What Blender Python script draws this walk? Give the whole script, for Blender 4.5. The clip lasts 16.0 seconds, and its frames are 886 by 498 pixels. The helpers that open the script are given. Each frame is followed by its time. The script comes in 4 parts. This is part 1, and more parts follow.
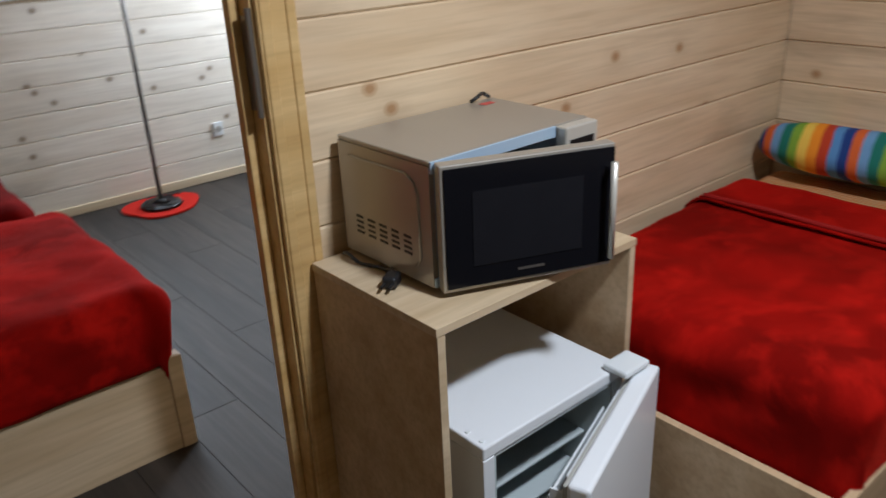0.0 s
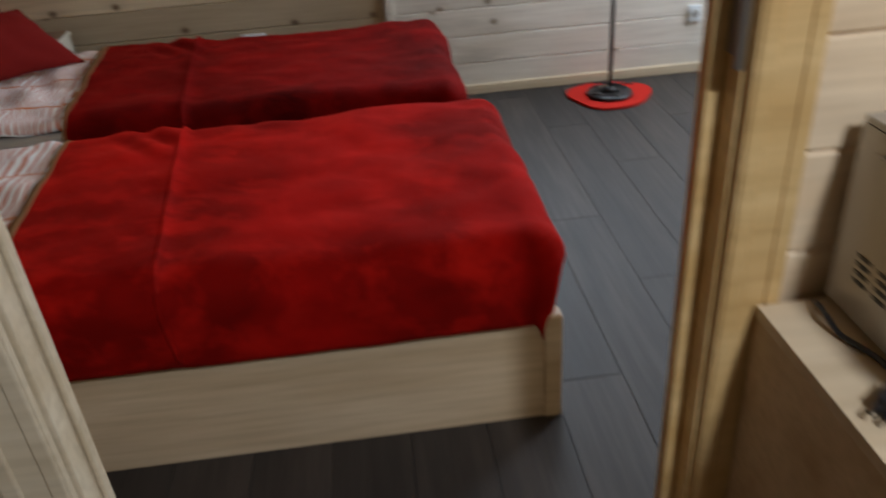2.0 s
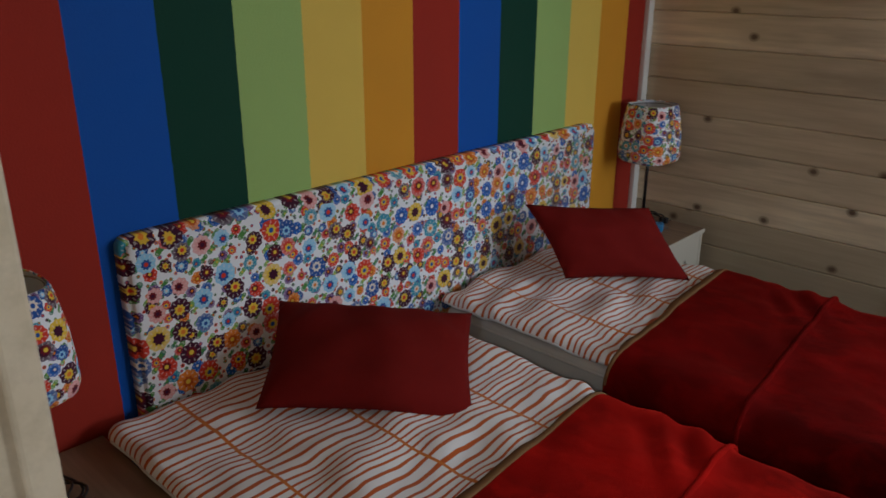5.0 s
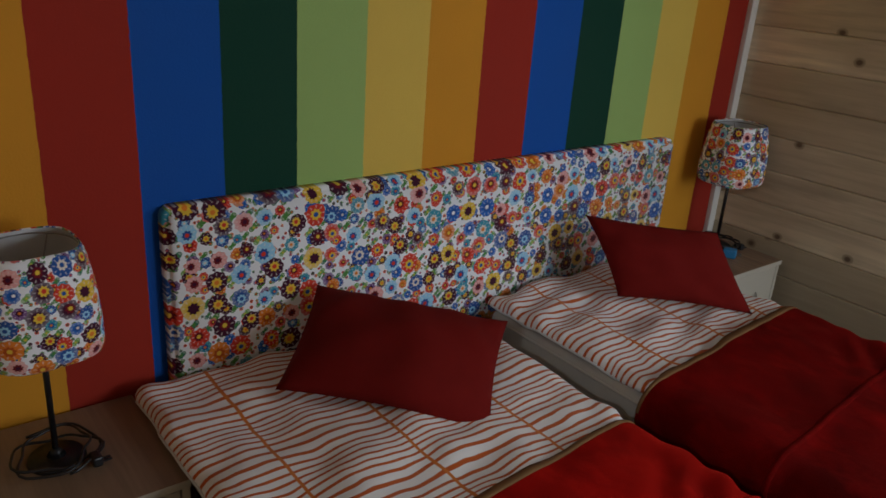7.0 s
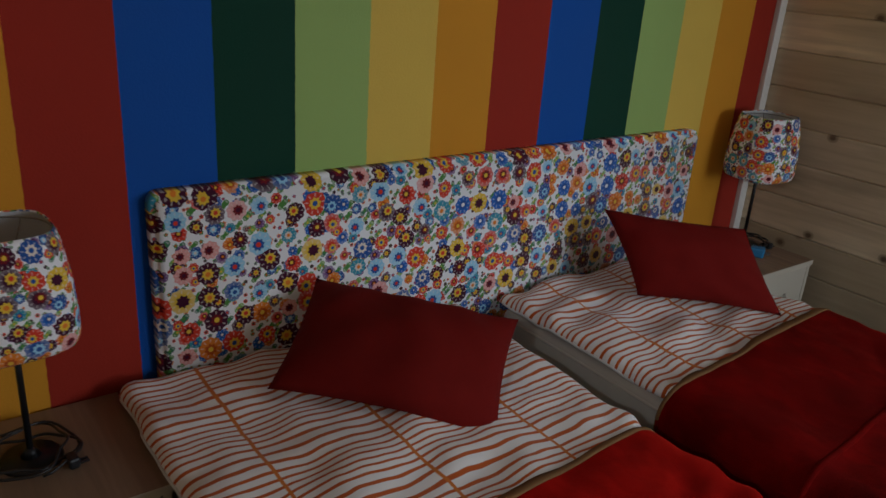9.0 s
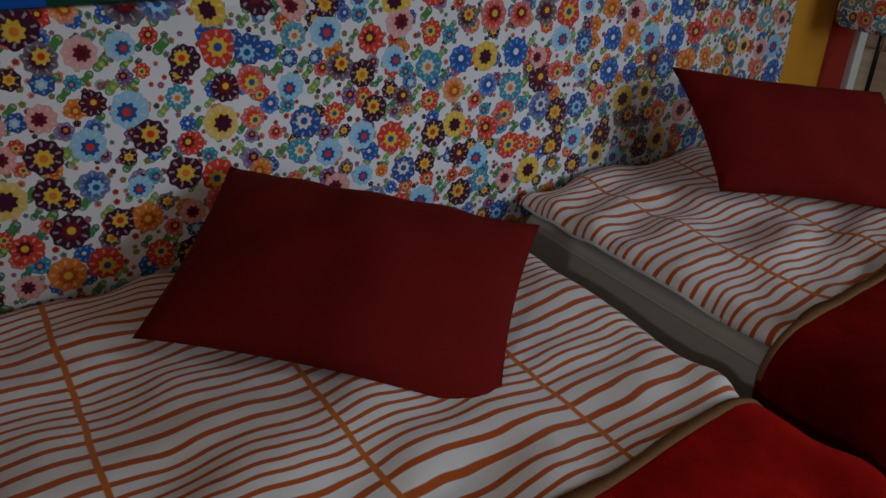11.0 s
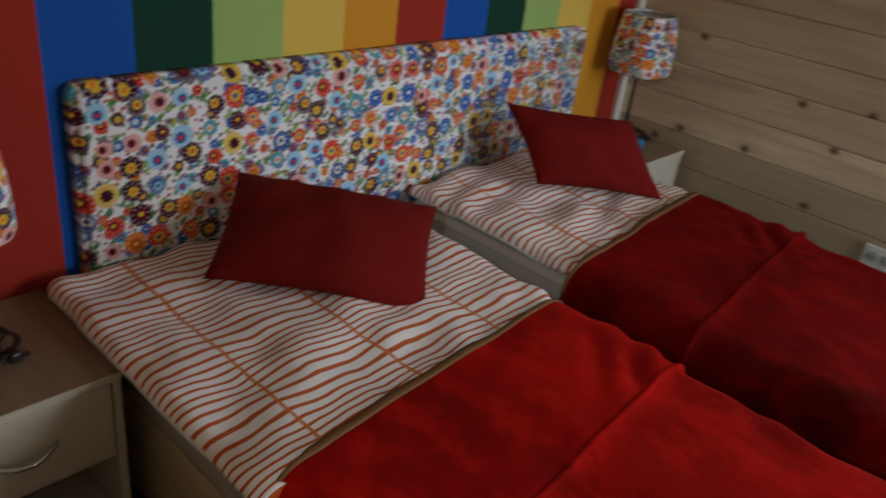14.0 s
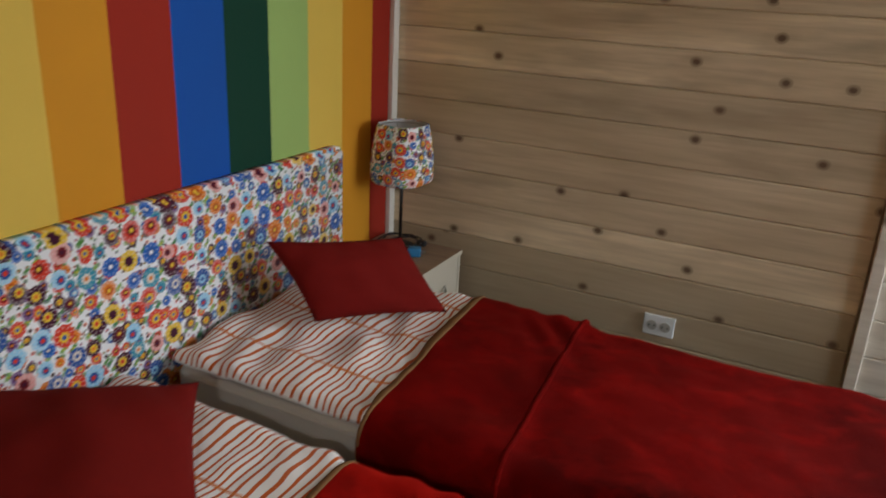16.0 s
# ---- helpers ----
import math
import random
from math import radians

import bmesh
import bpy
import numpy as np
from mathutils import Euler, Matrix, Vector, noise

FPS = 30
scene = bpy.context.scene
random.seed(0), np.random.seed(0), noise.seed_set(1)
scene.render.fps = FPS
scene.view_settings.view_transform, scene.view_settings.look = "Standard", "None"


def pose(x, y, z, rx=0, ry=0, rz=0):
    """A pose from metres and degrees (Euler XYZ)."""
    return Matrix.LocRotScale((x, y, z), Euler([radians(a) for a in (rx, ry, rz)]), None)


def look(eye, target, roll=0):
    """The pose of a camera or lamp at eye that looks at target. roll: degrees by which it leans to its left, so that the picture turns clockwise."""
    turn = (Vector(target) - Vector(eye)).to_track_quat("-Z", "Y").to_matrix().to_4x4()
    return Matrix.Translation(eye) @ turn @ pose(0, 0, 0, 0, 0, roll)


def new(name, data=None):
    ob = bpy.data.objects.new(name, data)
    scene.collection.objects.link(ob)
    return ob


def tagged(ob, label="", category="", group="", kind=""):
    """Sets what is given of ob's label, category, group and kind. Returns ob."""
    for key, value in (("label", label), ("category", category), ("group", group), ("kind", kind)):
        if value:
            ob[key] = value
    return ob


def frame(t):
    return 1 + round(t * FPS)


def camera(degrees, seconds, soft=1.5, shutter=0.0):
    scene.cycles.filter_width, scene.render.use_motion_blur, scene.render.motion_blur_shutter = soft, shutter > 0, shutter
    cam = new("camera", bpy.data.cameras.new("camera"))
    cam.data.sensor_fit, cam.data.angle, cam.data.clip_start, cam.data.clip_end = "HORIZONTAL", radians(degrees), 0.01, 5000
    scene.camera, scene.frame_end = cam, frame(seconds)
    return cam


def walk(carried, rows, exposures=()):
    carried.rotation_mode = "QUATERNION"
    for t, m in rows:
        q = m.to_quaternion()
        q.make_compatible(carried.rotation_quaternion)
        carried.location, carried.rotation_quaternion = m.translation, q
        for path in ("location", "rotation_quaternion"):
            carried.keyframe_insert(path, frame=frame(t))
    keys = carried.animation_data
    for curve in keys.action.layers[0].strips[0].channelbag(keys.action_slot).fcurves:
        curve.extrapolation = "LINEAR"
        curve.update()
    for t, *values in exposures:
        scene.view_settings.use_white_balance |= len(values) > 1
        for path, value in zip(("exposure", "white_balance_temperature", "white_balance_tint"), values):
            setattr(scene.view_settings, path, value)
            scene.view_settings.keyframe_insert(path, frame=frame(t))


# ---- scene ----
cam = camera(59.3, 16.0, 1.5, 0.5)
PATH = [
    (0, (0.143, -0.002, 1.429), (1.32, 1.409, 0.639), -2.6),
    (0.5, (0.328, 0.04, 1.394), (1.276, 1.562, 0.508), 0.4),
    (1, (0.418, 0.144, 1.332), (1.185, 1.679, 0.305), -0.0),
    (1.5, (0.44, 0.366, 1.35), (0.882, 2.005, 0.293), -0.2),
    (2, (0.426, 0.539, 1.382), (0.554, 2.252, 0.358), -4.4),
    (2.5, (0.469, 0.744, 1.394), (0.249, 2.512, 0.486), 0.2),
    (3, (0.455, 0.925, 1.402), (-0.083, 2.64, 0.513), 1.6),
    (3.5, (0.517, 1.033, 1.374), (-0.297, 2.692, 0.607), 0.9),
    (4, (0.464, 1.182, 1.476), (-0.506, 2.769, 0.742), 0.2),
    (4.5, (0.401, 1.249, 1.546), (-0.793, 2.699, 0.86), -1.4),
    (6.8, (0.472, 1.443, 1.586), (-0.963, 2.629, 0.854), 3.9),
    (7, (0.471, 1.434, 1.585), (-0.978, 2.61, 0.865), 4.2),
    (7.5, (0.481, 1.429, 1.579), (-0.991, 2.577, 0.86), 4.4),
    (8, (0.486, 1.432, 1.576), (-0.979, 2.589, 0.858), 4.5),
    (8.2, (0.478, 1.431, 1.584), (-0.984, 2.591, 0.864), 4.8),
    (10.3, (0.155, 1.873, 1.287), (-1.367, 2.9, 0.494), 1.7),
    (10.5, (0.096, 1.914, 1.256), (-1.399, 2.932, 0.403), 1.9),
    (11, (-0.027, 2.012, 1.191), (-1.502, 3.008, 0.279), 2.0),
    (11.5, (-0.025, 2.007, 1.194), (-1.517, 2.981, 0.286), 1.6),
    (12, (0.028, 1.966, 1.21), (-1.47, 2.932, 0.303), 1.5),
    (12.5, (0.156, 1.841, 1.261), (-1.292, 2.786, 0.257), 2.8),
    (13, (0.296, 1.716, 1.317), (-1.123, 2.692, 0.3), 4.0),
    (13.5, (0.412, 1.534, 1.389), (-0.985, 2.598, 0.433), 6.3),
    (14, (0.387, 1.353, 1.518), (-0.775, 2.698, 0.601), 7.7),
    (14.5, (0.321, 1.337, 1.523), (-0.711, 2.834, 0.689), 7.1),
    (15, (0.319, 1.358, 1.552), (-0.606, 2.952, 0.773), 6.6),
    (15.5, (0.304, 1.417, 1.58), (-0.56, 3.066, 0.849), 3.9),
    (16, (0.339, 1.585, 1.601), (-0.503, 3.269, 0.926), 2.9),
]
walk(cam, [(t, look(eye, target, roll)) for t, eye, target, roll in PATH],
     [(0.0, 0.0, 6050, 10), (1.5, 0.0, 6100, 10), (2.5, -0.25, 6050, 10), (3.0, -0.4, 6050, 10), (4.5, -0.5, 5950, 10), (7.0, -0.65, 6150, 10), (8.2, -0.7, 6150, 10),
      (10.5, -0.95, 5900, 10), (12.0, -0.95, 6000, 10), (13.0, -0.65, 6150, 10), (14.5, -0.2, 6300, 10), (16.0, 0.0, 6500, 10)])

# ---- light ----
world = bpy.data.worlds.new("world")
scene.world = world
world.use_nodes = True
wn = world.node_tree
sky = wn.nodes.new("ShaderNodeTexSky")
sky.sky_type, sky.sun_disc = "NISHITA", False
sky.sun_elevation, sky.sun_rotation = radians(30), radians(70)
wn.links.new(sky.outputs[0], wn.nodes["Background"].inputs[0])
wn.nodes["Background"].inputs[1].default_value = 0.1


def area_lamp(name, m, sx, sy, power, colour):
    data = bpy.data.lights.new(name, "AREA")
    data.shape, data.size, data.size_y, data.energy, data.color = "RECTANGLE", sx, sy, power, colour
    ob = new(name, data)
    ob.matrix_world = m
    return ob


# daylight in the bedroom window's opening, and the ceiling lamp of the front room
area_lamp("window_daylight", look((1.35, 4.37, 1.62), (0.75, 2.9, 0.75)), 0.8, 0.8, 27, (0.84, 0.92, 1.0))
area_lamp("side_window_daylight", look((2.9, 3.78, 1.45), (-0.2, 3.7, 0.85)), 0.8, 0.85, 46, (0.88, 0.94, 1.0))
lamp_data = bpy.data.lights.new("ceiling_lamp_bulb", "AREA")
lamp_data.shape, lamp_data.size, lamp_data.energy, lamp_data.color = "DISK", 0.2, 46, (0.93, 0.96, 1.0)
new("ceiling_lamp_bulb", lamp_data).matrix_world = pose(1.17, -0.08, 2.36)


# ---- materials ----
class Nodes:
    def __init__(self, name):
        self.m = bpy.data.materials.new(name)
        self.m.use_nodes = True
        self.t = self.m.node_tree
        self.b = self.t.nodes["Principled BSDF"]

    def put(self, sock, v):
        if isinstance(v, bpy.types.NodeSocket):
            self.t.links.new(v, sock)
        elif isinstance(v, (tuple, list)) and len(v) == 3 and sock.type == "RGBA":
            sock.default_value = (*v, 1)
        else:
            sock.default_value = v

    def node(self, kind, props=None, **inputs):
        n = self.t.nodes.new("ShaderNode" + kind)
        for k, v in (props or {}).items():
            setattr(n, k, v)
        for k, v in inputs.items():
            key = int(k[1:]) if k[0] == "i" and k[1:].isdigit() else k.replace("_", " ")
            self.put(n.inputs[key], v)
        return n

    def math(self, op, a, b=0.0, c=0.0):
        return self.node("Math", {"operation": op}, i0=a, i1=b, i2=c).outputs[0]

    def vec(self, op, a, b=(0, 0, 0)):
        return self.node("VectorMath", {"operation": op}, i0=a, i1=b).outputs[0]

    def coords(self, scale=(1, 1, 1), shift=None):
        out = self.node("TexCoord").outputs["Object"]
        if shift is not None:
            out = self.vec("ADD", out, shift)
        return self.vec("MULTIPLY", out, scale)

    def random_shift(self, amount=40.0):
        r = self.node("ObjectInfo").outputs["Random"]
        return self.node("CombineXYZ", X=self.math("MULTIPLY", r, amount), Y=self.math("MULTIPLY", r, amount * 0.73), Z=self.math("MULTIPLY", r, amount * 1.37)).outputs[0]

    def noise(self, v, scale, detail=4.0, rough=0.55):
        return self.node("TexNoise", Vector=v, Scale=scale, Detail=detail, Roughness=rough).outputs[0]

    def ramp(self, fac, stops, hard=False):
        n = self.node("ValToRGB", Fac=fac)
        r = n.color_ramp
        r.interpolation = "CONSTANT" if hard else "LINEAR"
        while len(r.elements) < len(stops):
            r.elements.new(0.5)
        for e, (p, c) in zip(r.elements, stops):
            e.position, e.color = p, (*c, 1) if len(c) == 3 else c
        return n.outputs[0]

    def mix(self, fac, a, b, blend="MIX"):
        n = self.node("Mix", {"data_type": "RGBA", "blend_type": blend})
        self.put(n.inputs[0], fac), self.put(n.inputs[6], a), self.put(n.inputs[7], b)
        return n.outputs[2]

    def bump(self, height, strength, distance=0.002):
        self.put(self.b.inputs["Normal"], self.node("Bump", Strength=strength, Distance=distance, Height=height).outputs[0])

    def done(self, colour, rough=0.6, **more):
        if rough in (0.08, 0.15) or rough == 0.85 or rough == 0.9 or rough == 0.75 or rough == 0.95:
            self.put(self.b.inputs["Specular IOR Level"], 0.15)
        self.put(self.b.inputs["Base Color"], colour)
        self.put(self.b.inputs["Roughness"], rough)
        for k, v in more.items():
            self.put(self.b.inputs[k.replace("_", " ")], v)
        return self.m


def grey(v):
    return (v, v, v)


def plank_wood(name, light, dark, knot, tone=0.5, knots=True, rough=0.55):
    """Boards along local x, with grain, streaks and knots; every board differs."""
    n = Nodes(name)
    sh = n.random_shift()
    c = n.coords((1, 1, 1), sh)
    grain = n.noise(n.vec("MULTIPLY", c, (1.4, 26, 26)), 2.2, 5, 0.6)
    wave = n.noise(n.vec("MULTIPLY", c, (0.9, 7, 7)), 1.6, 3)
    base = n.mix(n.ramp(wave, [(0.35, grey(0)), (0.72, grey(1))]), light, dark)
    base = n.mix(n.math("MULTIPLY", n.ramp(grain, [(0.42, grey(0)), (0.7, grey(1))]), 0.45), base, tuple(x * 0.72 for x in dark))
    stain = n.ramp(n.noise(n.vec("MULTIPLY", c, (1.1, 5, 5)), 1.1, 4, 0.6), [(0.56, grey(0)), (0.72, grey(1))])
    base = n.mix(n.math("MULTIPLY", stain, 0.6 if knots else 0.15), base, tuple(x * 0.5 for x in dark))
    r = n.node("ObjectInfo").outputs["Random"]
    base = n.mix(n.math("MULTIPLY", r, tone), base, tuple(x * 0.66 for x in dark))
    if knots:
        flat = n.node("SeparateXYZ", Vector=c)
        v2 = n.node("CombineXYZ", X=flat.outputs[0], Y=n.math("MULTIPLY", flat.outputs[2], 1.25)).outputs[0]
        wob = n.vec("ADD", v2, n.vec("MULTIPLY", n.node("TexNoise", Vector=v2, Scale=30.0).outputs[1], (0.006, 0.006, 0)))
        vo = n.node("TexVoronoi", {"voronoi_dimensions": "2D"}, Vector=wob, Scale=3.3)
        pick = n.math("GREATER_THAN", n.node("SeparateColor", Color=vo.outputs["Color"]).outputs[0], 0.4)
        core = n.math("MULTIPLY", n.ramp(vo.outputs["Distance"], [(0.03, grey(1)), (0.045, grey(0.6)), (0.066, grey(0.4)), (0.08, grey(0))]), pick)
        halo = n.math("MULTIPLY", n.ramp(vo.outputs["Distance"], [(0.05, grey(1)), (0.22, grey(0))]), pick)
        base = n.mix(n.math("MULTIPLY", halo, 0.28), base, tuple(x * 0.7 for x in dark))
        base = n.mix(core, base, knot)
    n.bump(grain, 0.25, 0.0015)
    return n.done(base, n.math("ADD", n.math("MULTIPLY", grain, 0.2), rough - 0.1))


PINE = plank_wood("pale_pine_boards", (0.8, 0.67, 0.47), (0.52, 0.41, 0.27), (0.13, 0.08, 0.045), 0.85)
PINE_WHITE = plank_wood("whitish_pine_boards", (0.8, 0.76, 0.68), (0.68, 0.62, 0.53), (0.26, 0.2, 0.14), 0.2)
PINE_FRONT = plank_wood("varnished_pine_boards", (0.78, 0.62, 0.42), (0.67, 0.49, 0.3), (0.4, 0.23, 0.11), 0.12)
JAMB = plank_wood("yellow_varnished_pine", (0.74, 0.52, 0.24), (0.56, 0.34, 0.12), (0.2, 0.1, 0.04), 0.2, False, 0.4)
CASING_PALE = plank_wood("pale_painted_pine", (0.68, 0.58, 0.42), (0.56, 0.45, 0.29), (0.3, 0.2, 0.1), 0.15, False, 0.45)
LAMINATE = plank_wood("sonoma_oak_laminate", (0.6, 0.44, 0.27), (0.46, 0.31, 0.17), (0.3, 0.2, 0.1), 0.08, False, 0.5)
LAMINATE_PALE = plank_wood("bleached_oak_laminate", (0.66, 0.53, 0.36), (0.5, 0.37, 0.22), (0.3, 0.2, 0.1), 0.1, False, 0.5)
TOP_WOOD = plank_wood("brown_ash_laminate", (0.3, 0.2, 0.13), (0.2, 0.13, 0.085), (0.1, 0.06, 0.04), 0.1, False, 0.5)
FLOOR = plank_wood("dark_grey_laminate", (0.052, 0.042, 0.035), (0.018, 0.015, 0.014), (0.03, 0.02, 0.02), 0.6, False, 0.58)


def plain(name, colour, rough=0.5, metal=0.0, scale=60.0, vary=0.12, bump=0.1, **more):
    n = Nodes(name)
    c = n.coords()
    big = n.noise(c, scale * 0.08, 3)
    fine = n.noise(c, scale, 3)
    col = n.mix(n.math("MULTIPLY", big, vary * 2), colour, tuple(x * 0.6 for x in colour))
    col = n.mix(n.math("MULTIPLY", fine, vary), col, tuple(x * 0.7 for x in colour))
    if bump:
        n.bump(fine, bump, 0.001)
    return n.done(col, rough, Metallic=metal, **more)


def stripe_wall():
    n = Nodes("rainbow_striped_paint")
    sep = n.node("SeparateXYZ", Vector=n.coords())
    edge = n.math("ADD", sep.outputs[1], n.math("MULTIPLY", n.noise(n.coords(), 60.0, 2), 0.004))
    f = n.math("FRACT", n.math("DIVIDE", n.math("SUBTRACT", edge, 0.545), 1.22))
    cols = [(0.34, 0.024, 0.012), (0.006, 0.085, 0.4), (0.002, 0.045, 0.026), (0.33, 0.49, 0.15), (0.72, 0.5, 0.09), (0.66, 0.29, 0.02)]
    col = n.ramp(f, [(i / 6, c) for i, c in enumerate(cols)], True)
    grain = n.noise(n.coords(), 190.0, 3)
    blot = n.noise(n.coords(), 3.0, 3)
    col = n.mix(n.math("MULTIPLY", blot, 0.16), col, (0.05, 0.04, 0.03))
    n.bump(grain, 0.5, 0.0015)
    return n.done(col, 0.75)


def flower_print(name, wrap):
    """White cotton with a print of folk flowers; wrap: lay it round a vertical axis."""
    n = Nodes(name)
    sep = n.node("SeparateXYZ", Vector=n.coords())
    x, y, z = sep.outputs
    if wrap:
        across = n.math("MULTIPLY", n.math("ARCTAN2", y, x), 0.16)
        z = n.math("MULTIPLY", z, 1.45)
    else:
        across = y
    base = n.node("CombineXYZ", X=across, Y=z).outputs[0]

    red, navy, yellow, teal = (0.66, 0.05, 0.025), (0.025, 0.09, 0.33), (0.78, 0.52, 0.05), (0.05, 0.3, 0.42)
    plum, orange, pink, sky_blue = (0.06, 0.008, 0.03), (0.75, 0.22, 0.025), (0.78, 0.38, 0.36), (0.33, 0.62, 0.82)
    green, violet = (0.09, 0.26, 0.06), (0.2, 0.1, 0.26)
    white = (0.84, 0.85, 0.88)
    blue = (0.02, 0.13, 0.5)

    def layer(scale, shift, size, petals, jag, colours, rings, hearts, under, keep=1.0, rand=0.62):
        p = n.vec("MULTIPLY", n.vec("ADD", base, shift), (scale, scale, 0))
        vo = n.node("TexVoronoi", {"voronoi_dimensions": "2D"}, Vector=p, Scale=1.0, Randomness=rand)
        d = n.vec("SUBTRACT", p, vo.outputs["Position"])
        ds = n.node("SeparateXYZ", Vector=d)
        ang = n.math("ARCTAN2", ds.outputs[1], ds.outputs[0])
        rc = n.node("SeparateColor", Color=vo.outputs["Color"])
        wob = n.math("MULTIPLY", n.math("SINE", n.math("MULTIPLY", ang, petals)), jag)
        grow = n.math("ADD", n.math("MULTIPLY", rc.outputs[2], size * 0.45), size * 0.72)
        rel = n.math("DIVIDE", vo.outputs["Distance"], n.math("ADD", grow, wob))
        shift2 = n.node("CombineXYZ", X=n.math("MULTIPLY", n.math("SUBTRACT", rc.outputs[1], 0.5), size * 0.35), Y=n.math("MULTIPLY", n.math("SUBTRACT", rc.outputs[0], 0.55), size * 0.35)).outputs[0]
        dh = n.node("SeparateXYZ", Vector=n.vec("SUBTRACT", d, shift2))
        reach = n.math("SQRT", n.math("ADD", n.math("MULTIPLY", dh.outputs[0], dh.outputs[0]), n.math("MULTIPLY", dh.outputs[1], dh.outputs[1])))
        ah = n.math("ARCTAN2", dh.outputs[1], dh.outputs[0])
        ragged = n.math("ADD", 1.0, n.math("MULTIPLY", n.math("SINE", n.math("MULTIPLY", ah, petals - 1)), 0.13))
        inner = n.math("DIVIDE", n.math("DIVIDE", reach, grow), ragged)
        main = n.ramp(rc.outputs[0], [(i / len(colours), c) for i, c in enumerate(colours)], True)
        heart = n.ramp(rc.outputs[0], [(i / len(hearts), c) for i, c in enumerate(hearts)], True)
        rays = n.math("MULTIPLY", n.math("GREATER_THAN", n.math("SINE", n.math("MULTIPLY", ang, petals)), 0.7), 0.38)
        rays = n.math("MULTIPLY", rays, n.ramp(rel, [(0.52, grey(0)), (0.6, grey(1)), (0.78, grey(1)), (0.86, grey(0))]))
        col = n.mix(rays, main, (0.82, 0.78, 0.75))
        ring = n.ramp(rc.outputs[0], [(i / len(rings), c) for i, c in enumerate(rings)], True)
        col = n.mix(n.ramp(inner, [(0.44, grey(1)), (0.5, grey(0))]), col, ring)
        col = n.mix(n.ramp(n.math("DIVIDE", reach, grow), [(0.19, grey(1)), (0.25, grey(0))]), col, heart)
        pale = n.math("MULTIPLY", n.ramp(rel, [(0.5, grey(0)), (0.95, grey(1))]), n.math("MULTIPLY", n.math("GREATER_THAN", rc.outputs[1], 0.7), 0.4))
        col = n.mix(pale, col, n.mix(0.5, main, (0.8, 0.84, 0.9)))
        mask = n.ramp(rel, [(0.95, grey(1)), (1.0, grey(0))])
        if keep < 1:
            mask = n.math("MULTIPLY", mask, n.math("LESS_THAN", rc.outputs[2], keep))
        return n.mix(mask, under, col)

    rust, cream, maroon = (0.5, 0.09, 0.01), (0.75, 0.68, 0.6), (0.16, 0.01, 0.015)
    petal_cols = [red, navy, sky_blue, orange, plum, yellow, teal, pink, red, blue, plum, red, navy, plum]
    ring_cols = [yellow, sky_blue, navy, rust, yellow, plum, cream, maroon, yellow, navy, maroon, maroon, cream, yellow]
    heart_cols = [navy, navy, red, yellow, orange, plum, orange, plum, navy, white, yellow, yellow, navy, red]
    col = layer(50, (3.1, 1.7, 0), 0.26, 5, 0.03, [green, orange, violet, green, red, plum], [violet, red, plum], [violet, orange, green], white, 1.0, 0.9)
    col = layer(27, (0.37, 0.61, 0), 0.3, 2, 0.12, [green, (0.2, 0.4, 0.1), green, (0.05, 0.2, 0.12)], [(0.3, 0.45, 0.1), green], [yellow, green], col, 0.8, 0.8)
    col = layer(21, (5.3, 2.9, 0), 0.35, 7, 0.02, [orange, teal, red, navy, plum, blue, red, violet], [rust, navy, yellow, sky_blue, yellow, navy, maroon, plum], [yellow, orange, navy, cream, orange, cream, yellow, orange], col, 0.95, 0.7)
    col = layer(14.8, (1.13, 0.47, 0), 0.41, 9, 0.022, petal_cols, ring_cols, heart_cols, col, 1.0, 0.5)
    weave = n.noise(n.coords(), 900.0, 2)
    n.bump(n.math("ADD", n.noise(n.coords(), 25.0, 2), n.math("MULTIPLY", weave, 0.2)), 0.3, 0.002)
    return n.done(col, 0.85, Sheen_Weight=0.1)


def striped_duvet():
    n = Nodes("white_cotton_with_orange_stripes")
    c = n.coords()
    bend = n.math("MULTIPLY", n.math("SUBTRACT", n.noise(c, 5.0, 2), 0.5), 0.05)
    sep = n.node("SeparateXYZ", Vector=c)
    u = n.math("ADD", sep.outputs[0], bend)
    # fine lines across the bed, in uneven groups
    group = n.math("MULTIPLY", n.math("SINE", n.math("MULTIPLY", u, 26.0)), 0.010)
    f = n.math("ABSOLUTE", n.math("SUBTRACT", n.math("FRACT", n.math("MULTIPLY", n.math("ADD", u, group), 40.0)), 0.5))
    line = n.ramp(f, [(0.315, grey(0)), (0.355, grey(1))])
    v = n.math("ADD", sep.outputs[1], n.math("MULTIPLY", bend, 0.5))
    g = n.math("ABSOLUTE", n.math("SUBTRACT", n.math("FRACT", n.math("MULTIPLY", n.math("SUBTRACT", v, 0.1), 3.55)), 0.5))
    cross = n.ramp(g, [(0.482, grey(0)), (0.488, grey(1))])
    tint = n.mix(n.noise(c, 3.0, 2), (0.87, 0.85, 0.84), (0.79, 0.77, 0.76))
    col = n.mix(line, tint, (0.5, 0.1, 0.012))
    col = n.mix(cross, col, (0.6, 0.17, 0.02))
    n.bump(n.math("ADD", n.noise(c, 14.0, 3), n.math("MULTIPLY", n.noise(c, 700.0, 2), 0.12)), 0.5, 0.006)
    return n.done(col, 0.85, Sheen_Weight=0.15)


